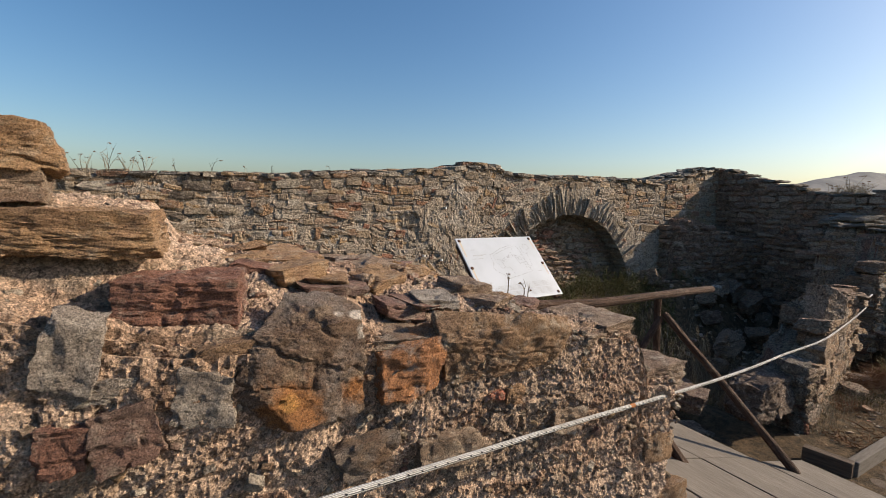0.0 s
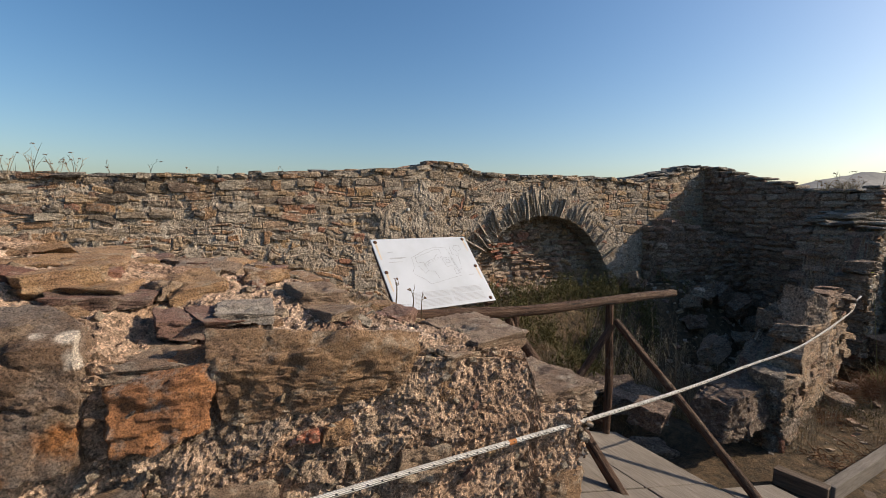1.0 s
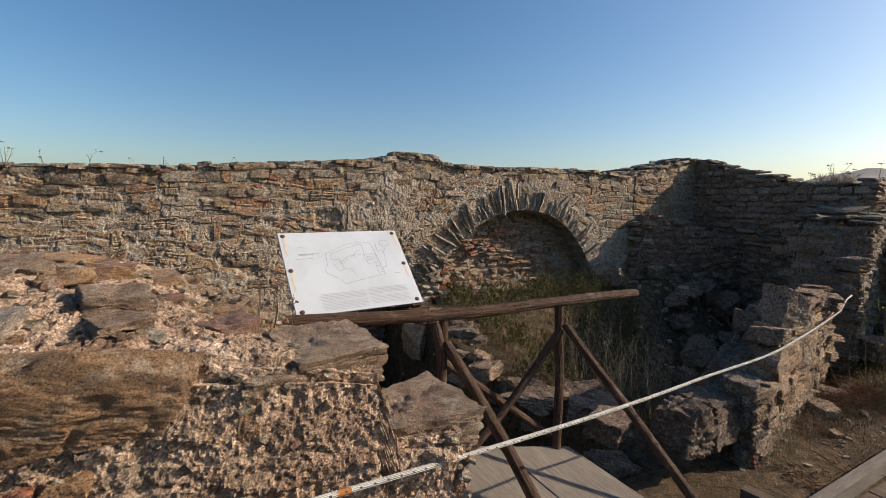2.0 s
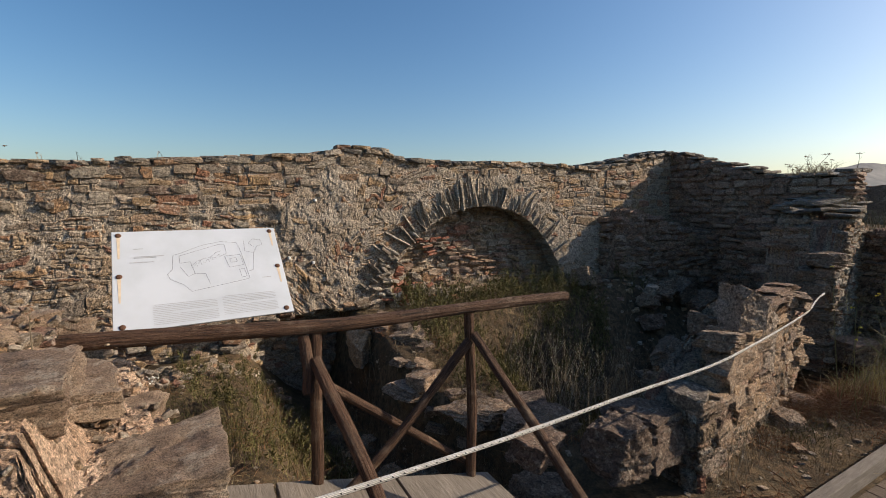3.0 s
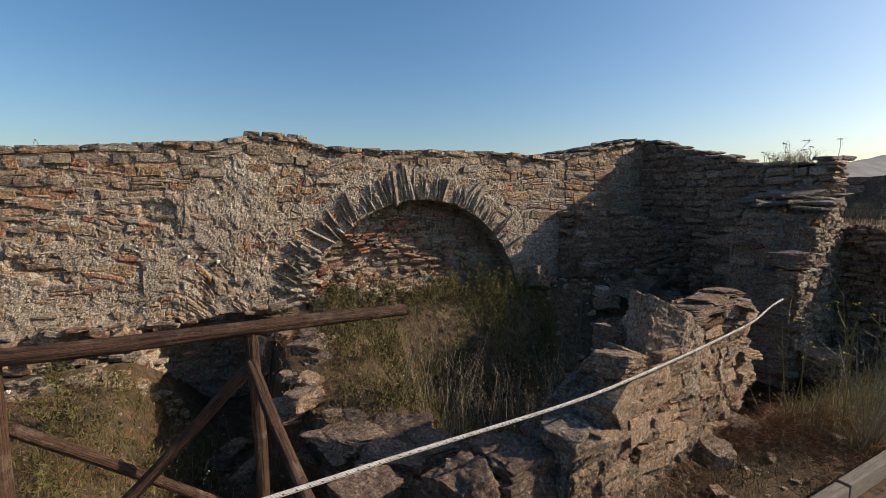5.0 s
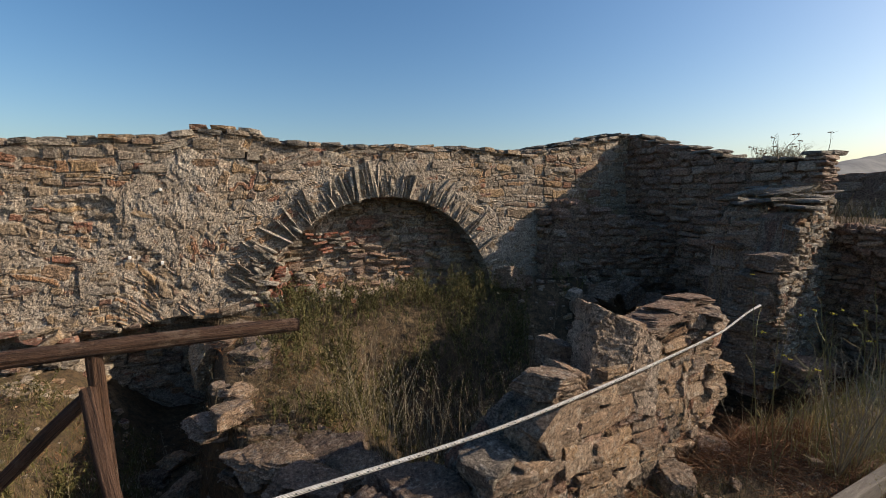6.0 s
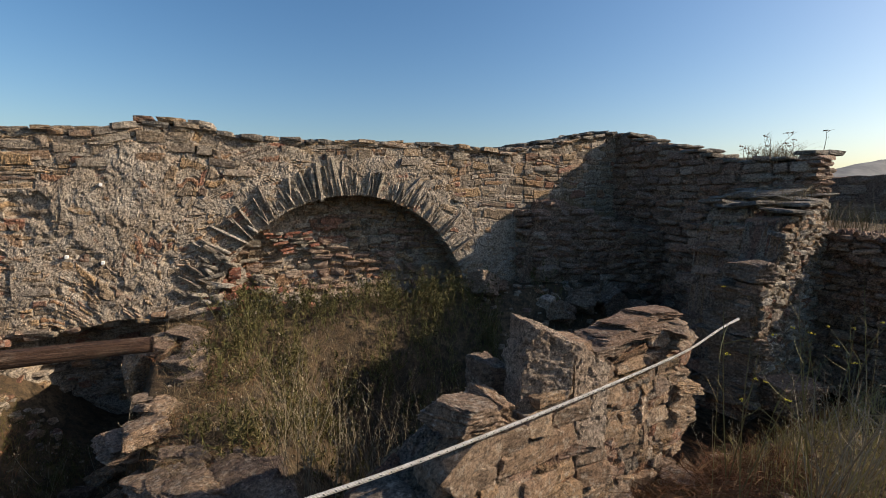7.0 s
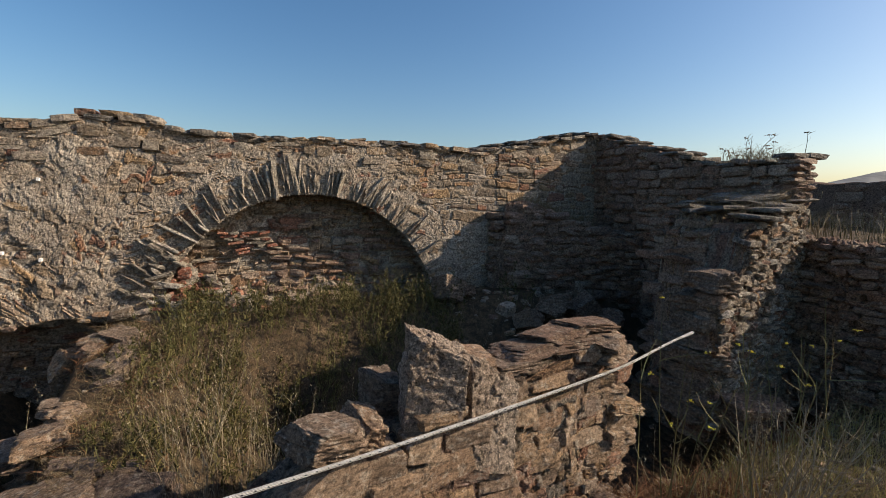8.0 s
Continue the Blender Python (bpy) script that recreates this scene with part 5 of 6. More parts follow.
near_stone((-4.60, -3.74, 1.435), (0.27, 0.20, 0.165), (0, 1, -7), M_REDBLOCK, 23, 0.02, 1, 0.03, 40, label="square dark red block of layered schist")
near_stone((-4.86, -3.60, 1.605), (0.44, 0.36, 0.105), (0, 2, 0), M_OCHRE, 24, 0.05, 6, 0.07, 40, label="long flat ochre schist slab")
near_stone((-5.02, -3.55, 1.79), (0.34, 0.34, 0.13), (0, 3, 4), M_OCHRE, 25, 0.05, 8, 0.14, 26, label="ochre stone block on the wall head")
near_stone((-5.0, -3.56, 1.70), (0.28, 0.26, 0.08), (0, 0, 8), M_SHELF, 26, 0.06, 8)
near_stone((-4.50, -3.25, 1.475), (0.62, 0.34, 0.06), (2, 2, 6), M_OCHRE, 27, 0.05, 6, 0.1, 26, label="broad flat ochre slab")
near_stone((-4.785, -3.885, 1.395), (0.10, 0.08, 0.15), (0, 15, 0), M_PALE, 28, 0.05, 8, n=16)
near_stone((-4.74, -3.885, 1.315), (0.16, 0.06, 0.055), (0, 4, 0), M_PALE, 29, 0.05, 5, n=16)
near_stone((-4.80, -3.90, 1.225), (0.08, 0.07, 0.095), (0, 4, 0), M_REDBLOCK, 30, 0.03, 3, 0.05, 16)
near_stone((-4.70, -3.90, 1.225), (0.12, 0.07, 0.13), (0, -8, 0), M_PURPLE, 31, 0.05, 6, n=16)
near_stone((-4.56, -3.89, 1.27), (0.13, 0.08, 0.13), (0, 10, 0), M_PALE, 32, 0.06, 9, n=18)
near_stone((-4.52, -3.88, 1.365), (0.15, 0.07, 0.035), (0, -4, 0), M_BROWN, 33, 0.05, 5, n=14)
near_stone((-3.83, -3.90, 1.135), (0.06, 0.04, 0.028), (0, 3, 0), M_BRICK, 34, 0.04, 4, n=10, label="sliver of red brick")
near_stone((-3.76, -3.90, 1.125), (0.07, 0.05, 0.06), (0, 5, 0), M_OCHRE, 35, 0.05, 5, n=12)
near_stone((-3.99, -3.905, 1.02), (0.20, 0.08, 0.10), (0, 2, 0), M_SHELF, 36, 0.06, 7, n=16)
near_stone((-4.22, -3.90, 1.06), (0.16, 0.08, 0.10), (0, -5, 0), M_BOULDER, 37, 0.06, 7, n=16)
near_stone((-3.55, -3.90, 1.00), (0.14, 0.06, 0.10), (0, 6, 0), M_SHELF, 38, 0.06, 7, n=16)
near_stone((-3.05, -3.86, 0.78), (0.20, 0.10, 0.12), (0, 5, 0), M_BROWN, 40, 0.06, 7, n=16)
near_stone((-2.99, -3.84, 0.52), (0.22, 0.14, 0.16), (0, -8, 0), M_BROWN, 41, 0.06, 7, n=16)
near_stone((-3.47, -3.87, 1.19), (0.05, 0.08, 0.13), (0, 8, 0), M_BROWN, 42, 0.08, 7, n=14)
near_stone((-4.06, -3.72, 1.375), (0.12, 0.12, 0.045), (4, 4, 10), M_PURPLE, 43, 0.04, 5, n=16)
near_stone((-3.93, -3.70, 1.385), (0.14, 0.15, 0.035), (3, 2, -6), M_PALE, 44, 0.04, 5, n=16)
near_stone((-3.72, -3.55, 1.385), (0.15, 0.14, 0.05), (3, 6, 12), M_SHELF, 45, 0.05, 6, n=16)
near_stone((-4.05, -3.52, 1.42), (0.16, 0.16, 0.06), (5, -6, 25), M_OCHRE, 46, 0.05, 7, n=16)
near_stone((-4.22, -3.62, 1.425), (0.20, 0.14, 0.04), (2, 3, 4), M_PURPLE, 47, 0.05, 6, n=16)
near_stone((-4.28, -3.48, 1.46), (0.17, 0.10, 0.04), (2, 3, 14), M_REDBLOCK, 48, 0.04, 5, n=16)
near_stone((-4.42, -3.52, 1.47), (0.14, 0.09, 0.05), (2, 10, -8), M_REDBLOCK, 49, 0.04, 5, n=16)
for k in range(34):
    x, y = rng.uniform(-4.45, -3.25), rng.uniform(-3.70, -2.92)
    s = rng.uniform(0.06, 0.19)
    near_stone((x, y, float(near_top(x, y)) + 0.004), (s, s * rng.uniform(0.6, 1.0), rng.uniform(0.025, 0.06)), (rng.normal(0, 6), rng.normal(0, 6), rng.uniform(0, 180)), (M_SHELF, M_OCHRE, M_PURPLE, M_BROWN, M_SHELF)[k % 5], 60 + k, 0.05, 6, 0.12, 10)
for k in range(10):
    x, y = rng.uniform(-3.7, -3.15), -2.86 - 0.06 * rng.random()
    near_stone((x, y, rng.uniform(0.9, 1.2)), (rng.uniform(0.1, 0.2), 0.1, rng.uniform(0.05, 0.1)), tuple(rng.normal(0, 8, 3)), M_SHELF, 100 + k, 0.05, 6, n=8)
pebbles = Heap()
for k in range(1500):
    s = rng.uniform(0.005, 0.022) * (1.6 if k % 9 == 0 else 1.0)
    if rng.random() < 0.62:
        x, z = rng.uniform(-5.0, -2.95), rng.uniform(0.55, 1.3)
        if z > near_top(x, -3.9) - 0.02:
            continue
        at = (x, -3.91 + rng.uniform(-0.008, 0.03), z)
    else:
        x, y = rng.uniform(-4.9, -3.0), rng.uniform(-3.8, -2.95)
        at = (x, y, float(near_top(x, y)) + rng.uniform(-0.01, 0.006))
    pebbles.stone(BITS[int(rng.integers(18))], at, (s * 1.4, s, s * rng.uniform(0.6, 1)), tuple(rng.uniform(-40, 40, 3)))
pebbles.done("pebbles", M_RUBBLE, wall_g, "pebbles and chips in the mortar")

# ---- boulders edging the raised floor, and rubble in the room ----
def loose_rock(label, at, size, turn, lib, pick, group="loose stones by the low wall"):
    ob = lay(lib, "loose_stone", None, at, size, turn, pick)
    return tagged(ob, label, "stone", group)


def sit(x, y, h, sink=0.12):
    return (x, y, float(ground_height(np.array([x]), np.array([y]))[0]) + h / 2 - sink * h)


# the darker stone puts the low wall's shade into these blocks' colour
loose_rock("squared grey-brown stone block lying in the dry grass", (-1.06, -3.24, 0.30), (0.25, 0.27, 0.30), (0, 4, 14), LIB_NEAR_DARK, 2)
loose_rock("flat-topped brown schist block, toned darker for shade, beside the low wall", (-1.40, -3.0, 0.28), (0.28, 0.22, 0.16), (4, 8, 20), LIB_NEAR_DARK, 3)
loose_rock("dark shaded block leaning on the low wall", (-0.76, -3.20, 0.30), (0.34, 0.30, 0.26), (0, -5, 10), LIB_NEAR_DARK, 4)
loose_rock("rounded grey stone at the low wall's end", (-0.50, -3.26, 0.46), (0.20, 0.22, 0.15), (4, 3, 30), LIB_NEAR_GREY, 6)
for k, (x, y, s) in enumerate(((-1.60, -2.78, 0.22), (-1.30, -2.72, 0.20), (-1.72, -2.48, 0.17), (-1.46, -2.42, 0.26), (-1.62, -2.05, 0.30), (-1.86, -2.22, 0.15), (-1.30, -2.95, 0.24), (-1.75, -1.15, 0.16), (-1.85, -0.75, 0.14), (-1.95, -0.95, 0.13), (-2.35, -2.75, 0.16))):
    loose_rock("weathered brown stone in the dry weeds", sit(x, y, s * 0.7), (s * 1.25, s, s * 0.7), (rng.normal(0, 8), rng.normal(0, 8), rng.uniform(0, 180)), LIB_NEAR if k % 3 else LIB_NEAR_DARK, k % 10)
loose_rock("broad flat slab sunk in the dry grass", (-1.46, -1.62, 0.09), (0.42, 0.26, 0.10), (3, 4, 10), LIB_NEAR, 5)
loose_rock("broad flat slab sunk in the dry grass", (-1.22, -2.2, 0.10), (0.30, 0.40, 0.10), (-4, 3, 14), LIB_NEAR, 7)
loose_rock("broken lump of masonry on the edge of the pit", (-1.58, -0.55, 0.16), (0.2, 0.35, 0.3), (6, 5, 8), LIB_NEAR, 8)
for k in range(24):
    y = rng.uniform(-2.7, -0.4)
    x, s = float(np.interp(y, EDGE_Y, EDGE_X)) + rng.uniform(-0.05, 0.5), rng.uniform(0.08, 0.24)
    loose_rock("brown stone half sunk in the strawy bank", sit(x, y, s * 0.5, 0.3), (s * 1.3, s, s * 0.5), (rng.normal(0, 9), rng.normal(0, 9), rng.uniform(0, 180)), LIB_NEAR if k % 3 == 0 else LIB_NEAR_DARK, k % 10, "stones in the bank")
loose_rock("white-patched stone in the shaded rubble", (1.74, -1.33, 0.56), (0.16, 0.14, 0.10), (10, 5, 20), LIB_NEAR_GREY, 9, "rubble in the shaded corner")
for k in range(26):
    x, y = rng.uniform(1.45, 3.4), rng.uniform(-1.75, -0.25)
    s = rng.uniform(0.13, 0.36)
    loose_rock("brown rubble stone fallen in the shade of the walls", sit(x, y, s * 0.8, -0.35 * float(smooth(1.2, 2.2, x))), (s, s * rng.uniform(0.7, 1.0), s * rng.uniform(0.5, 1.0)), tuple(rng.normal(0, 22, 3)), LIB_NEAR_DARK, k % 10, "rubble in the shaded corner")
loose_rock("squared block set as a step at the spur's foot", (2.68, -2.93, 0.21), (0.38, 0.26, 0.10), (2, 2, -20), LIB_NEAR_DARK, 3, "stones at the spur")
loose_rock("brown stone under the step block", (2.66, -2.90, 0.10), (0.32, 0.26, 0.16), (0, 3, -14), LIB_NEAR_DARK, 5, "stones at the spur")
for x, y, s in ((1.50, -3.02, 0.12), (0.72, -3.24, 0.16), (1.75, -3.05, 0.10), (1.25, -3.12, 0.13), (1.0, -3.4, 0.05), (1.6, -3.5, 0.06), (0.4, -3.45, 0.06)):
    loose_rock("stone fallen from the low wall into dry litter", sit(x, y, s * 0.6), (s * 1.3, s, s * 0.6), (rng.normal(0, 8), rng.normal(0, 8), rng.uniform(0, 180)), LIB_NEAR, int(rng.integers(10)))

# small stones and crumbs of mortar on the ground
crumbs = Heap()
for n, x0, x1, y0, y1, big in ((260, -3.6, -1.7, -2.7, -0.2, 0.03), (120, -1.7, -0.9, -2.9, -0.3, 0.035), (200, -0.7, 2.2, -3.75, -3.0, 0.04), (260, 1.4, 3.3, -2.0, -0.3, 0.09), (160, 2.3, 3.9, -3.6, -2.8, 0.05), (200, -3.6, -2.2, -0.5, -0.1, 0.08)):
    for _ in range(n):
        x, y, s = rng.uniform(x0, x1), rng.uniform(y0, y1), big * rng.uniform(0.2, 1.0) ** 1.6
        crumbs.stone(BITS[int(rng.integers(18))], (x, y, float(ground_height(np.array([x]), np.array([y]))[0]) + s * 0.04), (s * 1.3, s, s * rng.uniform(0.4, 0.8)), (rng.normal(0, 12), rng.normal(0, 12), rng.uniform(0, 180)))
crumbs.done("rubble_crumbs", M_RUBBLE, None, "small broken stones and mortar crumbs on the earth", "stuff", "rubble")


# ---- plants ----
class Leaves:
    """Blades, twigs and small leaves gathered as thin bent ribbons."""

    def __init__(self):
        self.v, self.f, self.n = [], [], 0

    def ribbons(self, root, tip, bow, width, segs=3):
        root, tip, bow = (np.asarray(q, float) for q in (root, tip, bow))
        n = len(root)
        if n == 0:
            return
        w = np.broadcast_to(np.asarray(width, float), (n,))
        d = tip - root
        across = np.cross(d, rng.normal(0, 1, (n, 3)))
        across /= np.maximum(np.linalg.norm(across, axis=1), 1e-6)[:, None]
        rows = []
        for k in range(segs):
            t = k / segs
            c = root + d * t + bow * (4 * t * (1 - t))
            half = (w * (1 - 0.65 * t) / 2)[:, None] * across
            rows += [c - half, c + half]
        rows.append(tip)
        m = 2 * segs + 1
        self.v.append(np.stack(rows, 1).reshape(-1, 3))
        base = self.n + np.arange(n) * m
        for k in range(segs - 1):
            self.f.append(np.stack([base + 2 * k, base + 2 * k + 1, base + 2 * k + 3, base + 2 * k + 2], 1).tolist())
        self.f.append(np.stack([base + m - 3, base + m - 2, base + m - 1], 1).tolist())
        self.n += n * m

    def done(self, name, mat, label="", category="", parent=None, kind="stuff"):
        ob = mesh_object(name, np.concatenate(self.v), [q for block in self.f for q in block], mat, parent, label)
        return tagged(ob, label, category, "", kind)


def on_ground(x, y):
    return np.stack([x, y, ground_height(x, y)], 1)


def scatter(n, x0, x1, y0, y1, clump=0.0, seed=3):
    x, y = rng.uniform(x0, x1, n), rng.uniform(y0, y1, n)
    if clump:
        keep = value_noise(np.stack([x * clump, y * clump, x * 0], 1), seed) > rng.uniform(0.25, 0.75, n)
        x, y = x[keep], y[keep]
    return x, y


def grass(store, n, x0, x1, y0, y1, h0, h1, width=0.004, spread=0.45, clump=2.5, seed=3, base=None):
    x, y = scatter(n, x0, x1, y0, y1, clump, seed)
    root = on_ground(x, y) if base is None else np.stack([x, y, base(x, y)], 1)
    h = rng.uniform(h0, h1, len(x))
    lean = rng.normal(0, spread, (len(x), 2)) * h[:, None]
    tip = root + np.stack([lean[:, 0], lean[:, 1], h], 1)
    bow = np.stack([-lean[:, 0] * 0.3, -lean[:, 1] * 0.3, h * 0.12], 1)
    store.ribbons(root - np.array((0, 0, 0.01)), tip, bow, width * rng.uniform(0.6, 1.3, len(x)))


def weeds(stems, leaves, x, y, z, h0, h1, twigs, leaf=0.018, spread=0.25, fat=0.003):
    """Bushy upright weeds: a stem, rising side twigs, small narrow leaves."""
    n = len(x)
    root = np.stack([x, y, z], 1)
    h = rng.uniform(h0, h1, n)
    tip = root + np.stack([rng.normal(0, spread, n) * h, rng.normal(0, spread, n) * h, h], 1)
    bow = rng.normal(0, 0.02, (n, 3))
    stems.ribbons(root, tip, bow, fat, 4)
    for _ in range(twigs):
        t = rng.uniform(0.15, 0.95, n)
        start = root + (tip - root) * t[:, None] + bow * (4 * t * (1 - t))[:, None]
        a = rng.uniform(0, 6.28, n)
        ln = h * rng.uniform(0.12, 0.34, n) * (1.15 - t)
        end = start + np.stack([np.cos(a) * ln * 0.7, np.sin(a) * ln * 0.7, ln * 0.9], 1)
        stems.ribbons(start, end, rng.normal(0, 0.006, (n, 3)), fat * 0.6, 2)
        for _ in range(3):
            s = rng.uniform(0.2, 1.0, n)
            at = start + (end - start) * s[:, None]
            leaves.ribbons(at, at + rng.normal(0, 1, (n, 3)) * leaf * 0.6 + np.array((0, 0, leaf * 0.5)), np.zeros((n, 3)), leaf * 0.28, 2)


def seed_stalks(stems, heads, x, y, z, h0, h1, spread=0.22, beads=8, bead=0.009, fat=0.0028):
    """Dry stalks with small seed heads along the upper part."""
    n = len(x)
    root = np.stack([x, y, z], 1)
    h = rng.uniform(h0, h1, n)
    tip = root + np.stack([rng.normal(0, spread, n) * h, rng.normal(0, spread, n) * h, h], 1)
    bow = rng.normal(0, 0.03, (n, 3)) * h[:, None]
    stems.ribbons(root, tip, bow, fat, 5)
    for _ in range(beads):
        t = rng.uniform(0.45, 1.0, n)
        at = root + (tip - root) * t[:, None] + bow * (4 * t * (1 - t))[:, None] + rng.normal(0, 0.008, (n, 3))
        heads.ribbons(at, at + rng.normal(0, 0.5, (n, 3)) * bead + np.array((0, 0, bead)), rng.normal(0, 0.002, (n, 3)), bead * 0.6, 2)
    for _ in range(3):
        t = rng.uniform(0.3, 0.9, n)
        at = root + (tip - root) * t[:, None] + bow * (4 * t * (1 - t))[:, None]
        a = rng.uniform(0, 6.28, n)
        ln = h * rng.uniform(0.06, 0.2, n)
        end = at + np.stack([np.cos(a) * ln * 0.6, np.sin(a) * ln * 0.6, ln * 0.8], 1)
        stems.ribbons(at, end, rng.normal(0, 0.004, (n, 3)), fat * 0.6, 2)
        heads.ribbons(end, end + np.stack([a * 0, a * 0, np.full(n, bead * 1.6)], 1), rng.normal(0, 0.002, (n, 3)), bead * 0.7, 2)


# straw and dry grass
straw, green, litter = Leaves(), Leaves(), Leaves()
grass(straw, 4500, -1.5, 1.2, -2.75, 0.3, 0.02, 0.13, 0.0026, 0.9, 2.6, 5)
grass(straw, 9000, -1.75, -0.8, -2.7, -0.2, 0.02, 0.10, 0.0020, 1.0, 3.4, 6)
grass(straw, 8500, -0.9, 3.2, -3.78, -3.1, 0.015, 0.08, 0.0022, 1.0, 2.5, 7)
grass(straw, 7000, -3.9, -1.9, -2.85, -0.2, 0.010, 0.05, 0.0026, 1.6, 2.2, 8)
grass(straw, 2600, 4.1, 7.8, -6.0, -0.5, 0.08, 0.35, 0.006, 0.5, 1.2, 10)
grass(straw, 900, 2.75, 3.7, -0.30, -0.05, 0.04, 0.16, 0.004, 0.6, 0, 11, lambda x, y: np.interp(x, LEDGE_X, LEDGE_Z))
grass(straw, 260, 2.75, 3.9, -2.6, -2.05, 0.03, 0.12, 0.004, 1.2, 0, 12, lambda x, y: np.interp(x, SPUR_X, SPUR_Z) + 0.06)
grass(straw, 900, -3.66, -3.36, -3.62, -3.3, 0.006, 0.03, 0.0012, 2.0, 0, 13, near_top)
grass(straw, 420, 3.95, 4.5, -2.0, -1.65, 0.06, 0.24, 0.004, 0.5, 0, 14, lambda x, y: 1.90 + 0 * x)
straw.done("dry_grass", M_STRAW, "straw-coloured dry grass on the earth", "grass")
grass(green, 9000, -3.6, -2.0, -2.7, -0.25, 0.03, 0.13, 0.0034, 0.7, 1.8, 21)
grass(green, 3500, -1.3, 1.3, -1.9, 0.2, 0.04, 0.16, 0.0030, 0.6, 1.8, 23)
grass(green, 900, 0.4, 1.6, -3.78, -3.3, 0.04, 0.12, 0.003, 0.6, 2.4, 24)
grass(green, 1500, 4.2, 7.5, -6.0, -1.0, 0.1, 0.3, 0.006, 0.5, 1.2, 25)
green.done("green_grass", M_GREEN, "olive-green grass among the stones", "grass")
grass(litter, 13000, -0.5, 2.2, -3.74, -2.95, 0.01, 0.05, 0.005, 2.2, 3.0, 31)
grass(litter, 4500, 0.8, 1.95, -3.35, -2.9, 0.02, 0.12, 0.004, 1.6, 2.0, 34)
grass(litter, 6000, -1.8, -0.8, -2.8, -0.3, 0.01, 0.05, 0.004, 2.0, 3.0, 35)
grass(litter, 2400, 2.45, 3.3, -3.1, -2.72, 0.02, 0.12, 0.006, 1.5, 2.5, 32)
grass(litter, 6500, -3.6, -1.9, -2.9, -0.4, 0.01, 0.05, 0.004, 2.2, 3.0, 33)
litter.done("dry_litter", M_RED_LITTER, "rusty dead leaves and stems on the ground", "litter")

# grass here takes the brightened colours, standing in for direct sun
meadow = Leaves()
grass(meadow, 5500, 1.5, 3.9, -4.8, -3.15, 0.04, 0.20, 0.0026, 0.5, 2.0, 9)
grass(meadow, 5000, 1.5, 3.9, -4.7, -3.15, 0.05, 0.20, 0.0026, 0.45, 1.6, 22)
meadow.done("sunlit_tone_grass", M_GRASS_SUNNY, "golden-green grass beside the boardwalk, its colour raised to look sunlit", "grass")

# bushy green weeds before the arch
gs, gl = Leaves(), Leaves()
for n, x0, x1, y0, y1, a, b in ((560, -1.0, 1.5, -1.0, 0.18, 0.14, 0.38), (240, -0.2, 1.4, -1.3, -0.2, 0.10, 0.26), (420, -1.1, 0.5, -2.2, -0.9, 0.09, 0.24), (170, -3.4, -1.9, -2.3, -0.3, 0.10, 0.26), (60, 1.3, 2.6, -0.7, -0.1, 0.15, 0.35)):
    hubs = np.stack(scatter(max(6, n // 11), x0, x1, y0, y1), 1)
    x, y = (hubs[rng.integers(len(hubs), size=n)] + rng.normal(0, 0.07, (n, 2))).T
    weeds(gs, gl, x, y, ground_height(x, y), a, b, 9, 0.027, 0.25, 0.0036)
gs.done("weed_stems", M_FENNEL, "thin olive stems of bushy weeds before the arch", "weeds")
gl.done("weed_leaves", M_GREEN, "small narrow green leaves of bushy weeds", "weeds")

# dry seed stalks across the room and by the walls
ds, dh = Leaves(), Leaves()
for n, x0, x1, y0, y1, a, b in ((320, -0.8, 1.0, -2.75, -1.7, 0.45, 0.92), (90, -2.3, -1.5, -2.6, -0.8, 0.2, 0.5), (60, 1.2, 3.2, -1.9, -0.4, 0.25, 0.5), (50, -2.5, -1.6, -2.9, -2.3, 0.15, 0.4), (60, -0.6, 0.2, -3.5, -3.2, 0.15, 0.36), (80, 1.5, 3.3, -3.6, -3.0, 0.2, 0.45), (170, 4.1, 6.5, -5.0, -2.4, 0.2, 0.5)):
    x, y = scatter(n, x0, x1, y0, y1)
    seed_stalks(ds, dh, x, y, ground_height(x, y), a, b)
ds.done("dry_stalks", M_STALK, "pale dry weed stalks standing among the stones", "weeds")
dh.done("seed_heads", M_STALK, "small pale seed heads on dry stalks", "weeds")


def umbel_plant(name, at, height, lean, stems_n, heads_n, mat_head, label, group, seed, head=0.012, spread=0.25, mat_stem=None):
    """A tall branching weed with round heads."""
    r = np.random.default_rng(seed)
    plant = thing(name, label, "plant", at, group)
    tips = []
    for k in range(stems_n):
        st = Leaves()
        h = height * r.uniform(0.65, 1.0)
        tip = np.array([lean[0] * h + r.normal(0, spread) * h, lean[1] * h + r.normal(0, spread) * h, h])
        bow = r.normal(0, 0.02, 3)
        st.ribbons([np.zeros(3)], [tip], [bow], 0.0065, 6)
        st.ribbons([np.zeros(3)], [tip], [bow], 0.0065, 6)
        tips.append(tip)
        for _ in range(3):
            t = r.uniform(0.45, 0.9)
            s = tip * t + bow * 4 * t * (1 - t)
            e = s + np.array([r.normal(0, 0.10), r.normal(0, 0.10), r.uniform(0.06, 0.2)]) * height
            st.ribbons([s], [e], [r.normal(0, 0.008, 3)], 0.004, 3)
            tips.append(e)
        st.done("stem", mat_stem or M_FENNEL, "", "", plant, "")
    r.shuffle(tips)
    for tip in tips[:heads_n]:
        bm = bmesh.new()
        for _ in range(9):
            bmesh.ops.create_icosphere(bm, subdivisions=1, radius=head * 0.3, matrix=Matrix.Translation(Vector(tip) + Vector((r.normal(0, head * 0.6), r.normal(0, head * 0.6), r.normal(0, head * 0.2)))))
        part("flower_head", bm, mat_head, plant)
    return plant


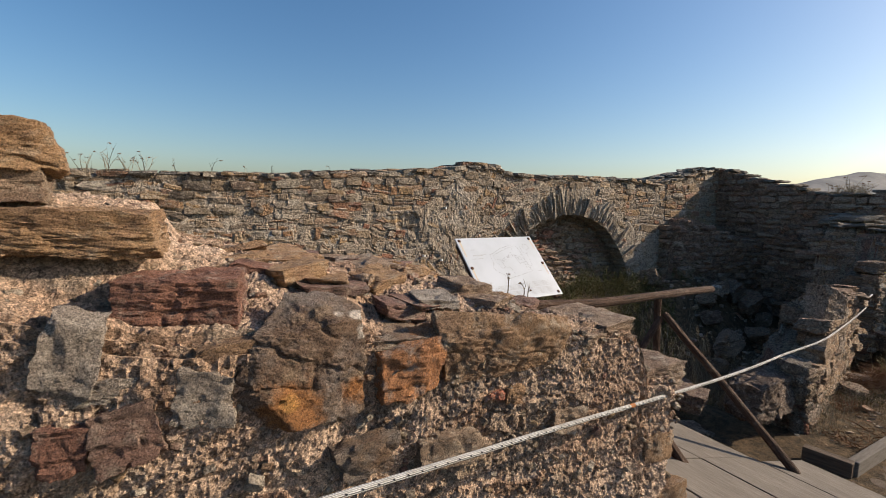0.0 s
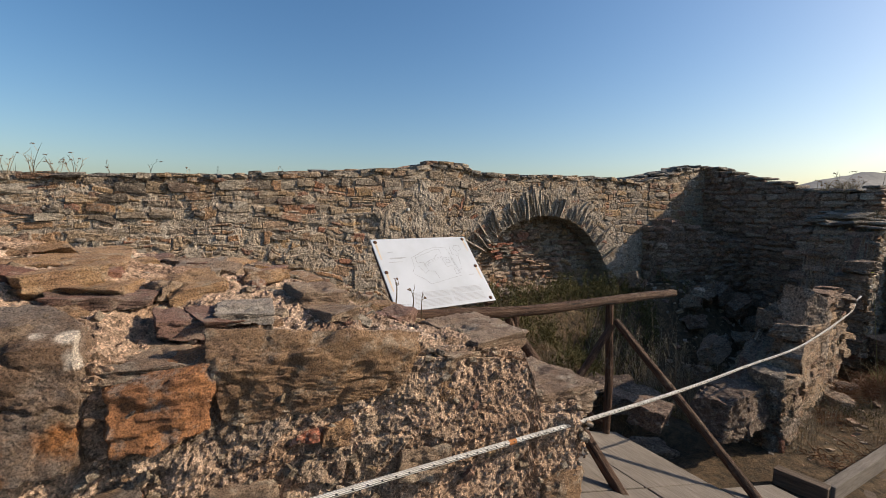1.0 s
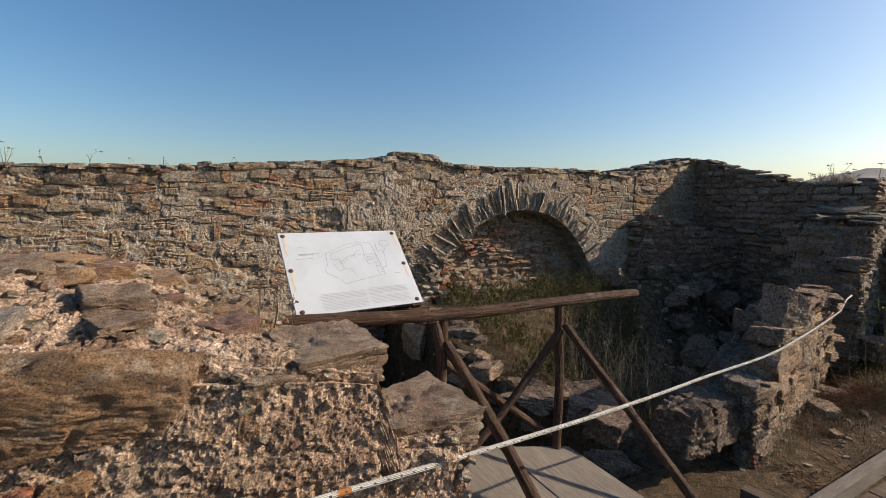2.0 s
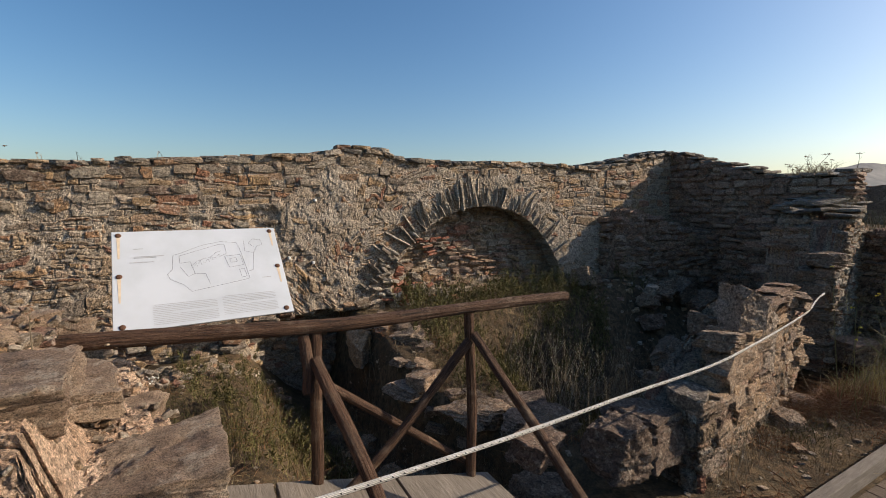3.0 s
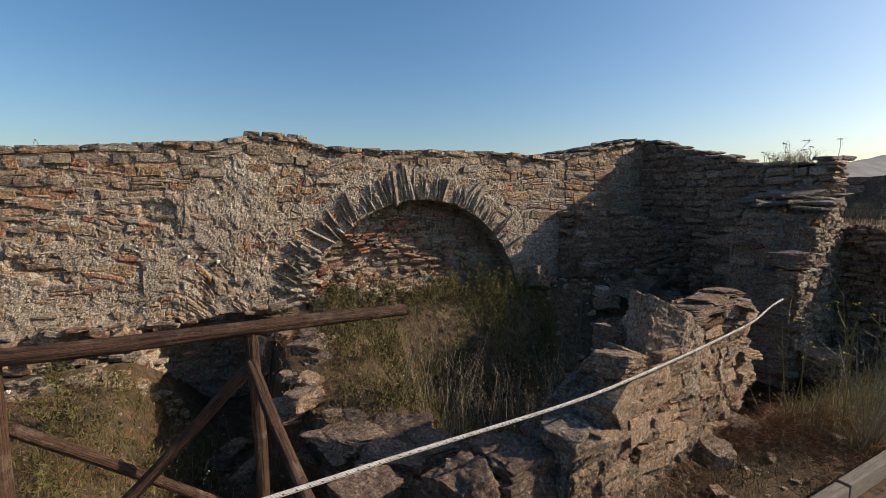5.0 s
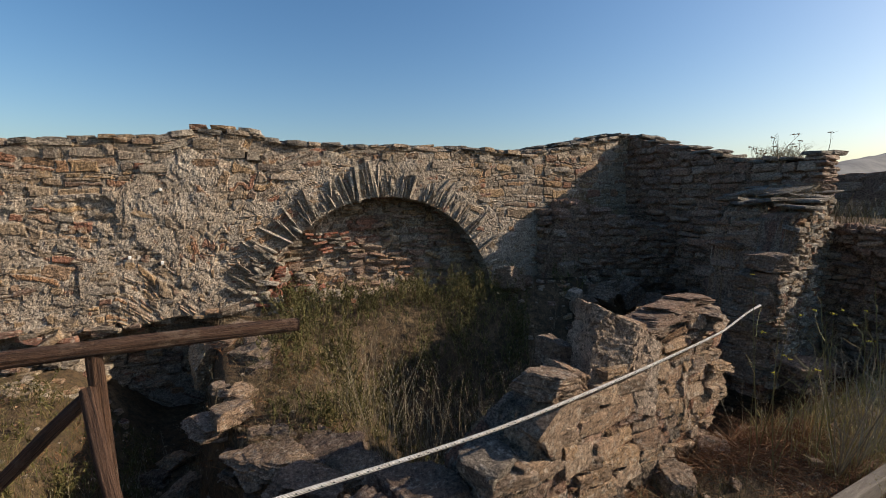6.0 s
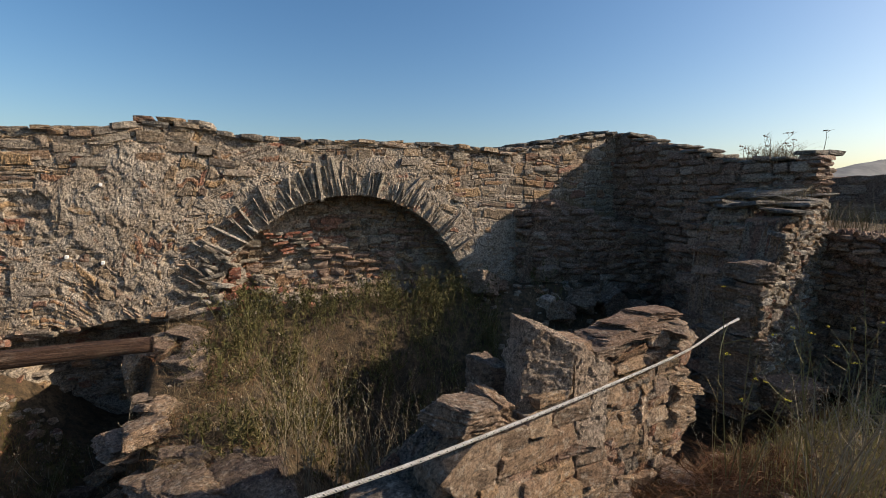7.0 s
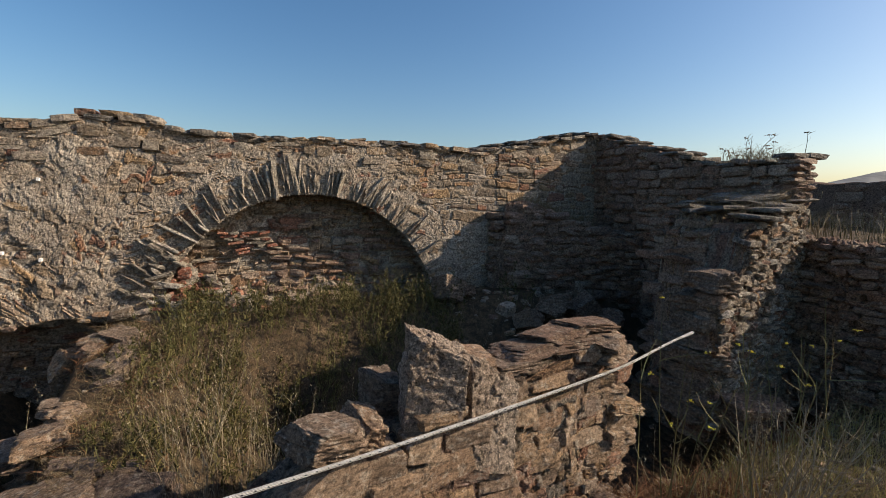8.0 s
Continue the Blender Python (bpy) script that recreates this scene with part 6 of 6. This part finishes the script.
for k in range(11):
    x, y = 1.1 + 0.13 * k + rng.uniform(-0.06, 0.06), rng.uniform(-3.62, -3.25)
    umbel_plant("fennel_plant", (x, y, float(ground_height(np.array([x]), np.array([y]))[0])), rng.uniform(0.95, 1.35), (0.05, 0.0), 1 + k % 2, 1 + k % 2, M_YELLOW, "tall thin fennel with small yellow flower heads", "fennel beside the boardwalk", 300 + k, 0.011, 0.12)
for k in range(3):
    umbel_plant("dry_bush", (1.55 + 0.2 * k, -3.62, 0.0), 0.75, (0.12, 0.0), 12, 4, M_STALK, "loose bush of brown wiry stems beside the boardwalk", "dry bushes", 330 + k, 0.01, 0.26, M_STALK)
M_SEEDHEAD = plain_material("brown seed head", (0.16, 0.085, 0.04), 0.9)
for k, (x, h) in enumerate(((-5.45, 0.30), (-5.28, 0.42), (-5.12, 0.28), (-5.0, 0.34), (-4.72, 0.22), (-4.42, 0.26), (-4.1, 0.2), (-3.85, 0.18), (-3.22, 0.16), (0.78, 0.10))):
    umbel_plant("wall_top_weed", (x, 0.28, float(wall_top(x)) - 0.02), 0.75 * h, (0.0, 0.0), 6 if x < -4.9 else 2, 4 if x < -4.9 else 1, M_SEEDHEAD, "dry wild carrot growing from the wall head", "weeds on the wall head", 350 + k, 0.012, 0.30, M_STALK)
for k, (y, h) in enumerate(((-1.55, 0.20), (-1.66, 0.26), (-1.80, 0.30), (-1.95, 0.22), (-2.26, 0.32))):
    umbel_plant("wall_top_weed", (4.2, y, float(np.interp(y, EAST_Y, EAST_Z))), h, (0.0, 0.0), 4 if y > -2.2 else 1, 3 if y > -2.2 else 1, M_SEEDHEAD, "dry weed growing from the shaded wall's head", "weeds on the wall head", 370 + k, 0.018, 0.30, M_STALK)
umbel_plant("white_flower_plant", (-3.40, -0.62, 0.05), 0.16, (0, 0), 1, 3, M_WHITE_FLOWER, "small white-flowered weed by the wall foot", "", 390, 0.03, 0.1)
for k, (x, y) in enumerate(((-3.36, -3.42), (-3.30, -3.40), (-3.40, -3.38))):
    umbel_plant("wall_top_weed", (x, y, float(near_top(x, y))), 0.16, (0, 0), 1, 1, M_SEEDHEAD, "thin dry stalk growing on the near wall", "weeds on the near wall", 395 + k, 0.008, 0.05, M_STALK)

# small white survey tags on the north wall
M_TAG = plain_material("white tag", (0.78, 0.77, 0.74), 0.5, 0, 0.05)
for x, z in ((-1.87, 1.60), (-2.14, 1.01), (-1.90, 0.95)):
    y = float(face_y(np.array([x]), np.array([z]))[0])
    tag = part("survey_tag", box_bm(0.022, 0.09, 0.026, 0.003), M_TAG, None)
    tag.matrix_basis = pose(x, y + 0.008, z, 0, 4, 6)
    tagged(tag, "small square white survey tag fixed to the wall face", "tag", "survey tags")
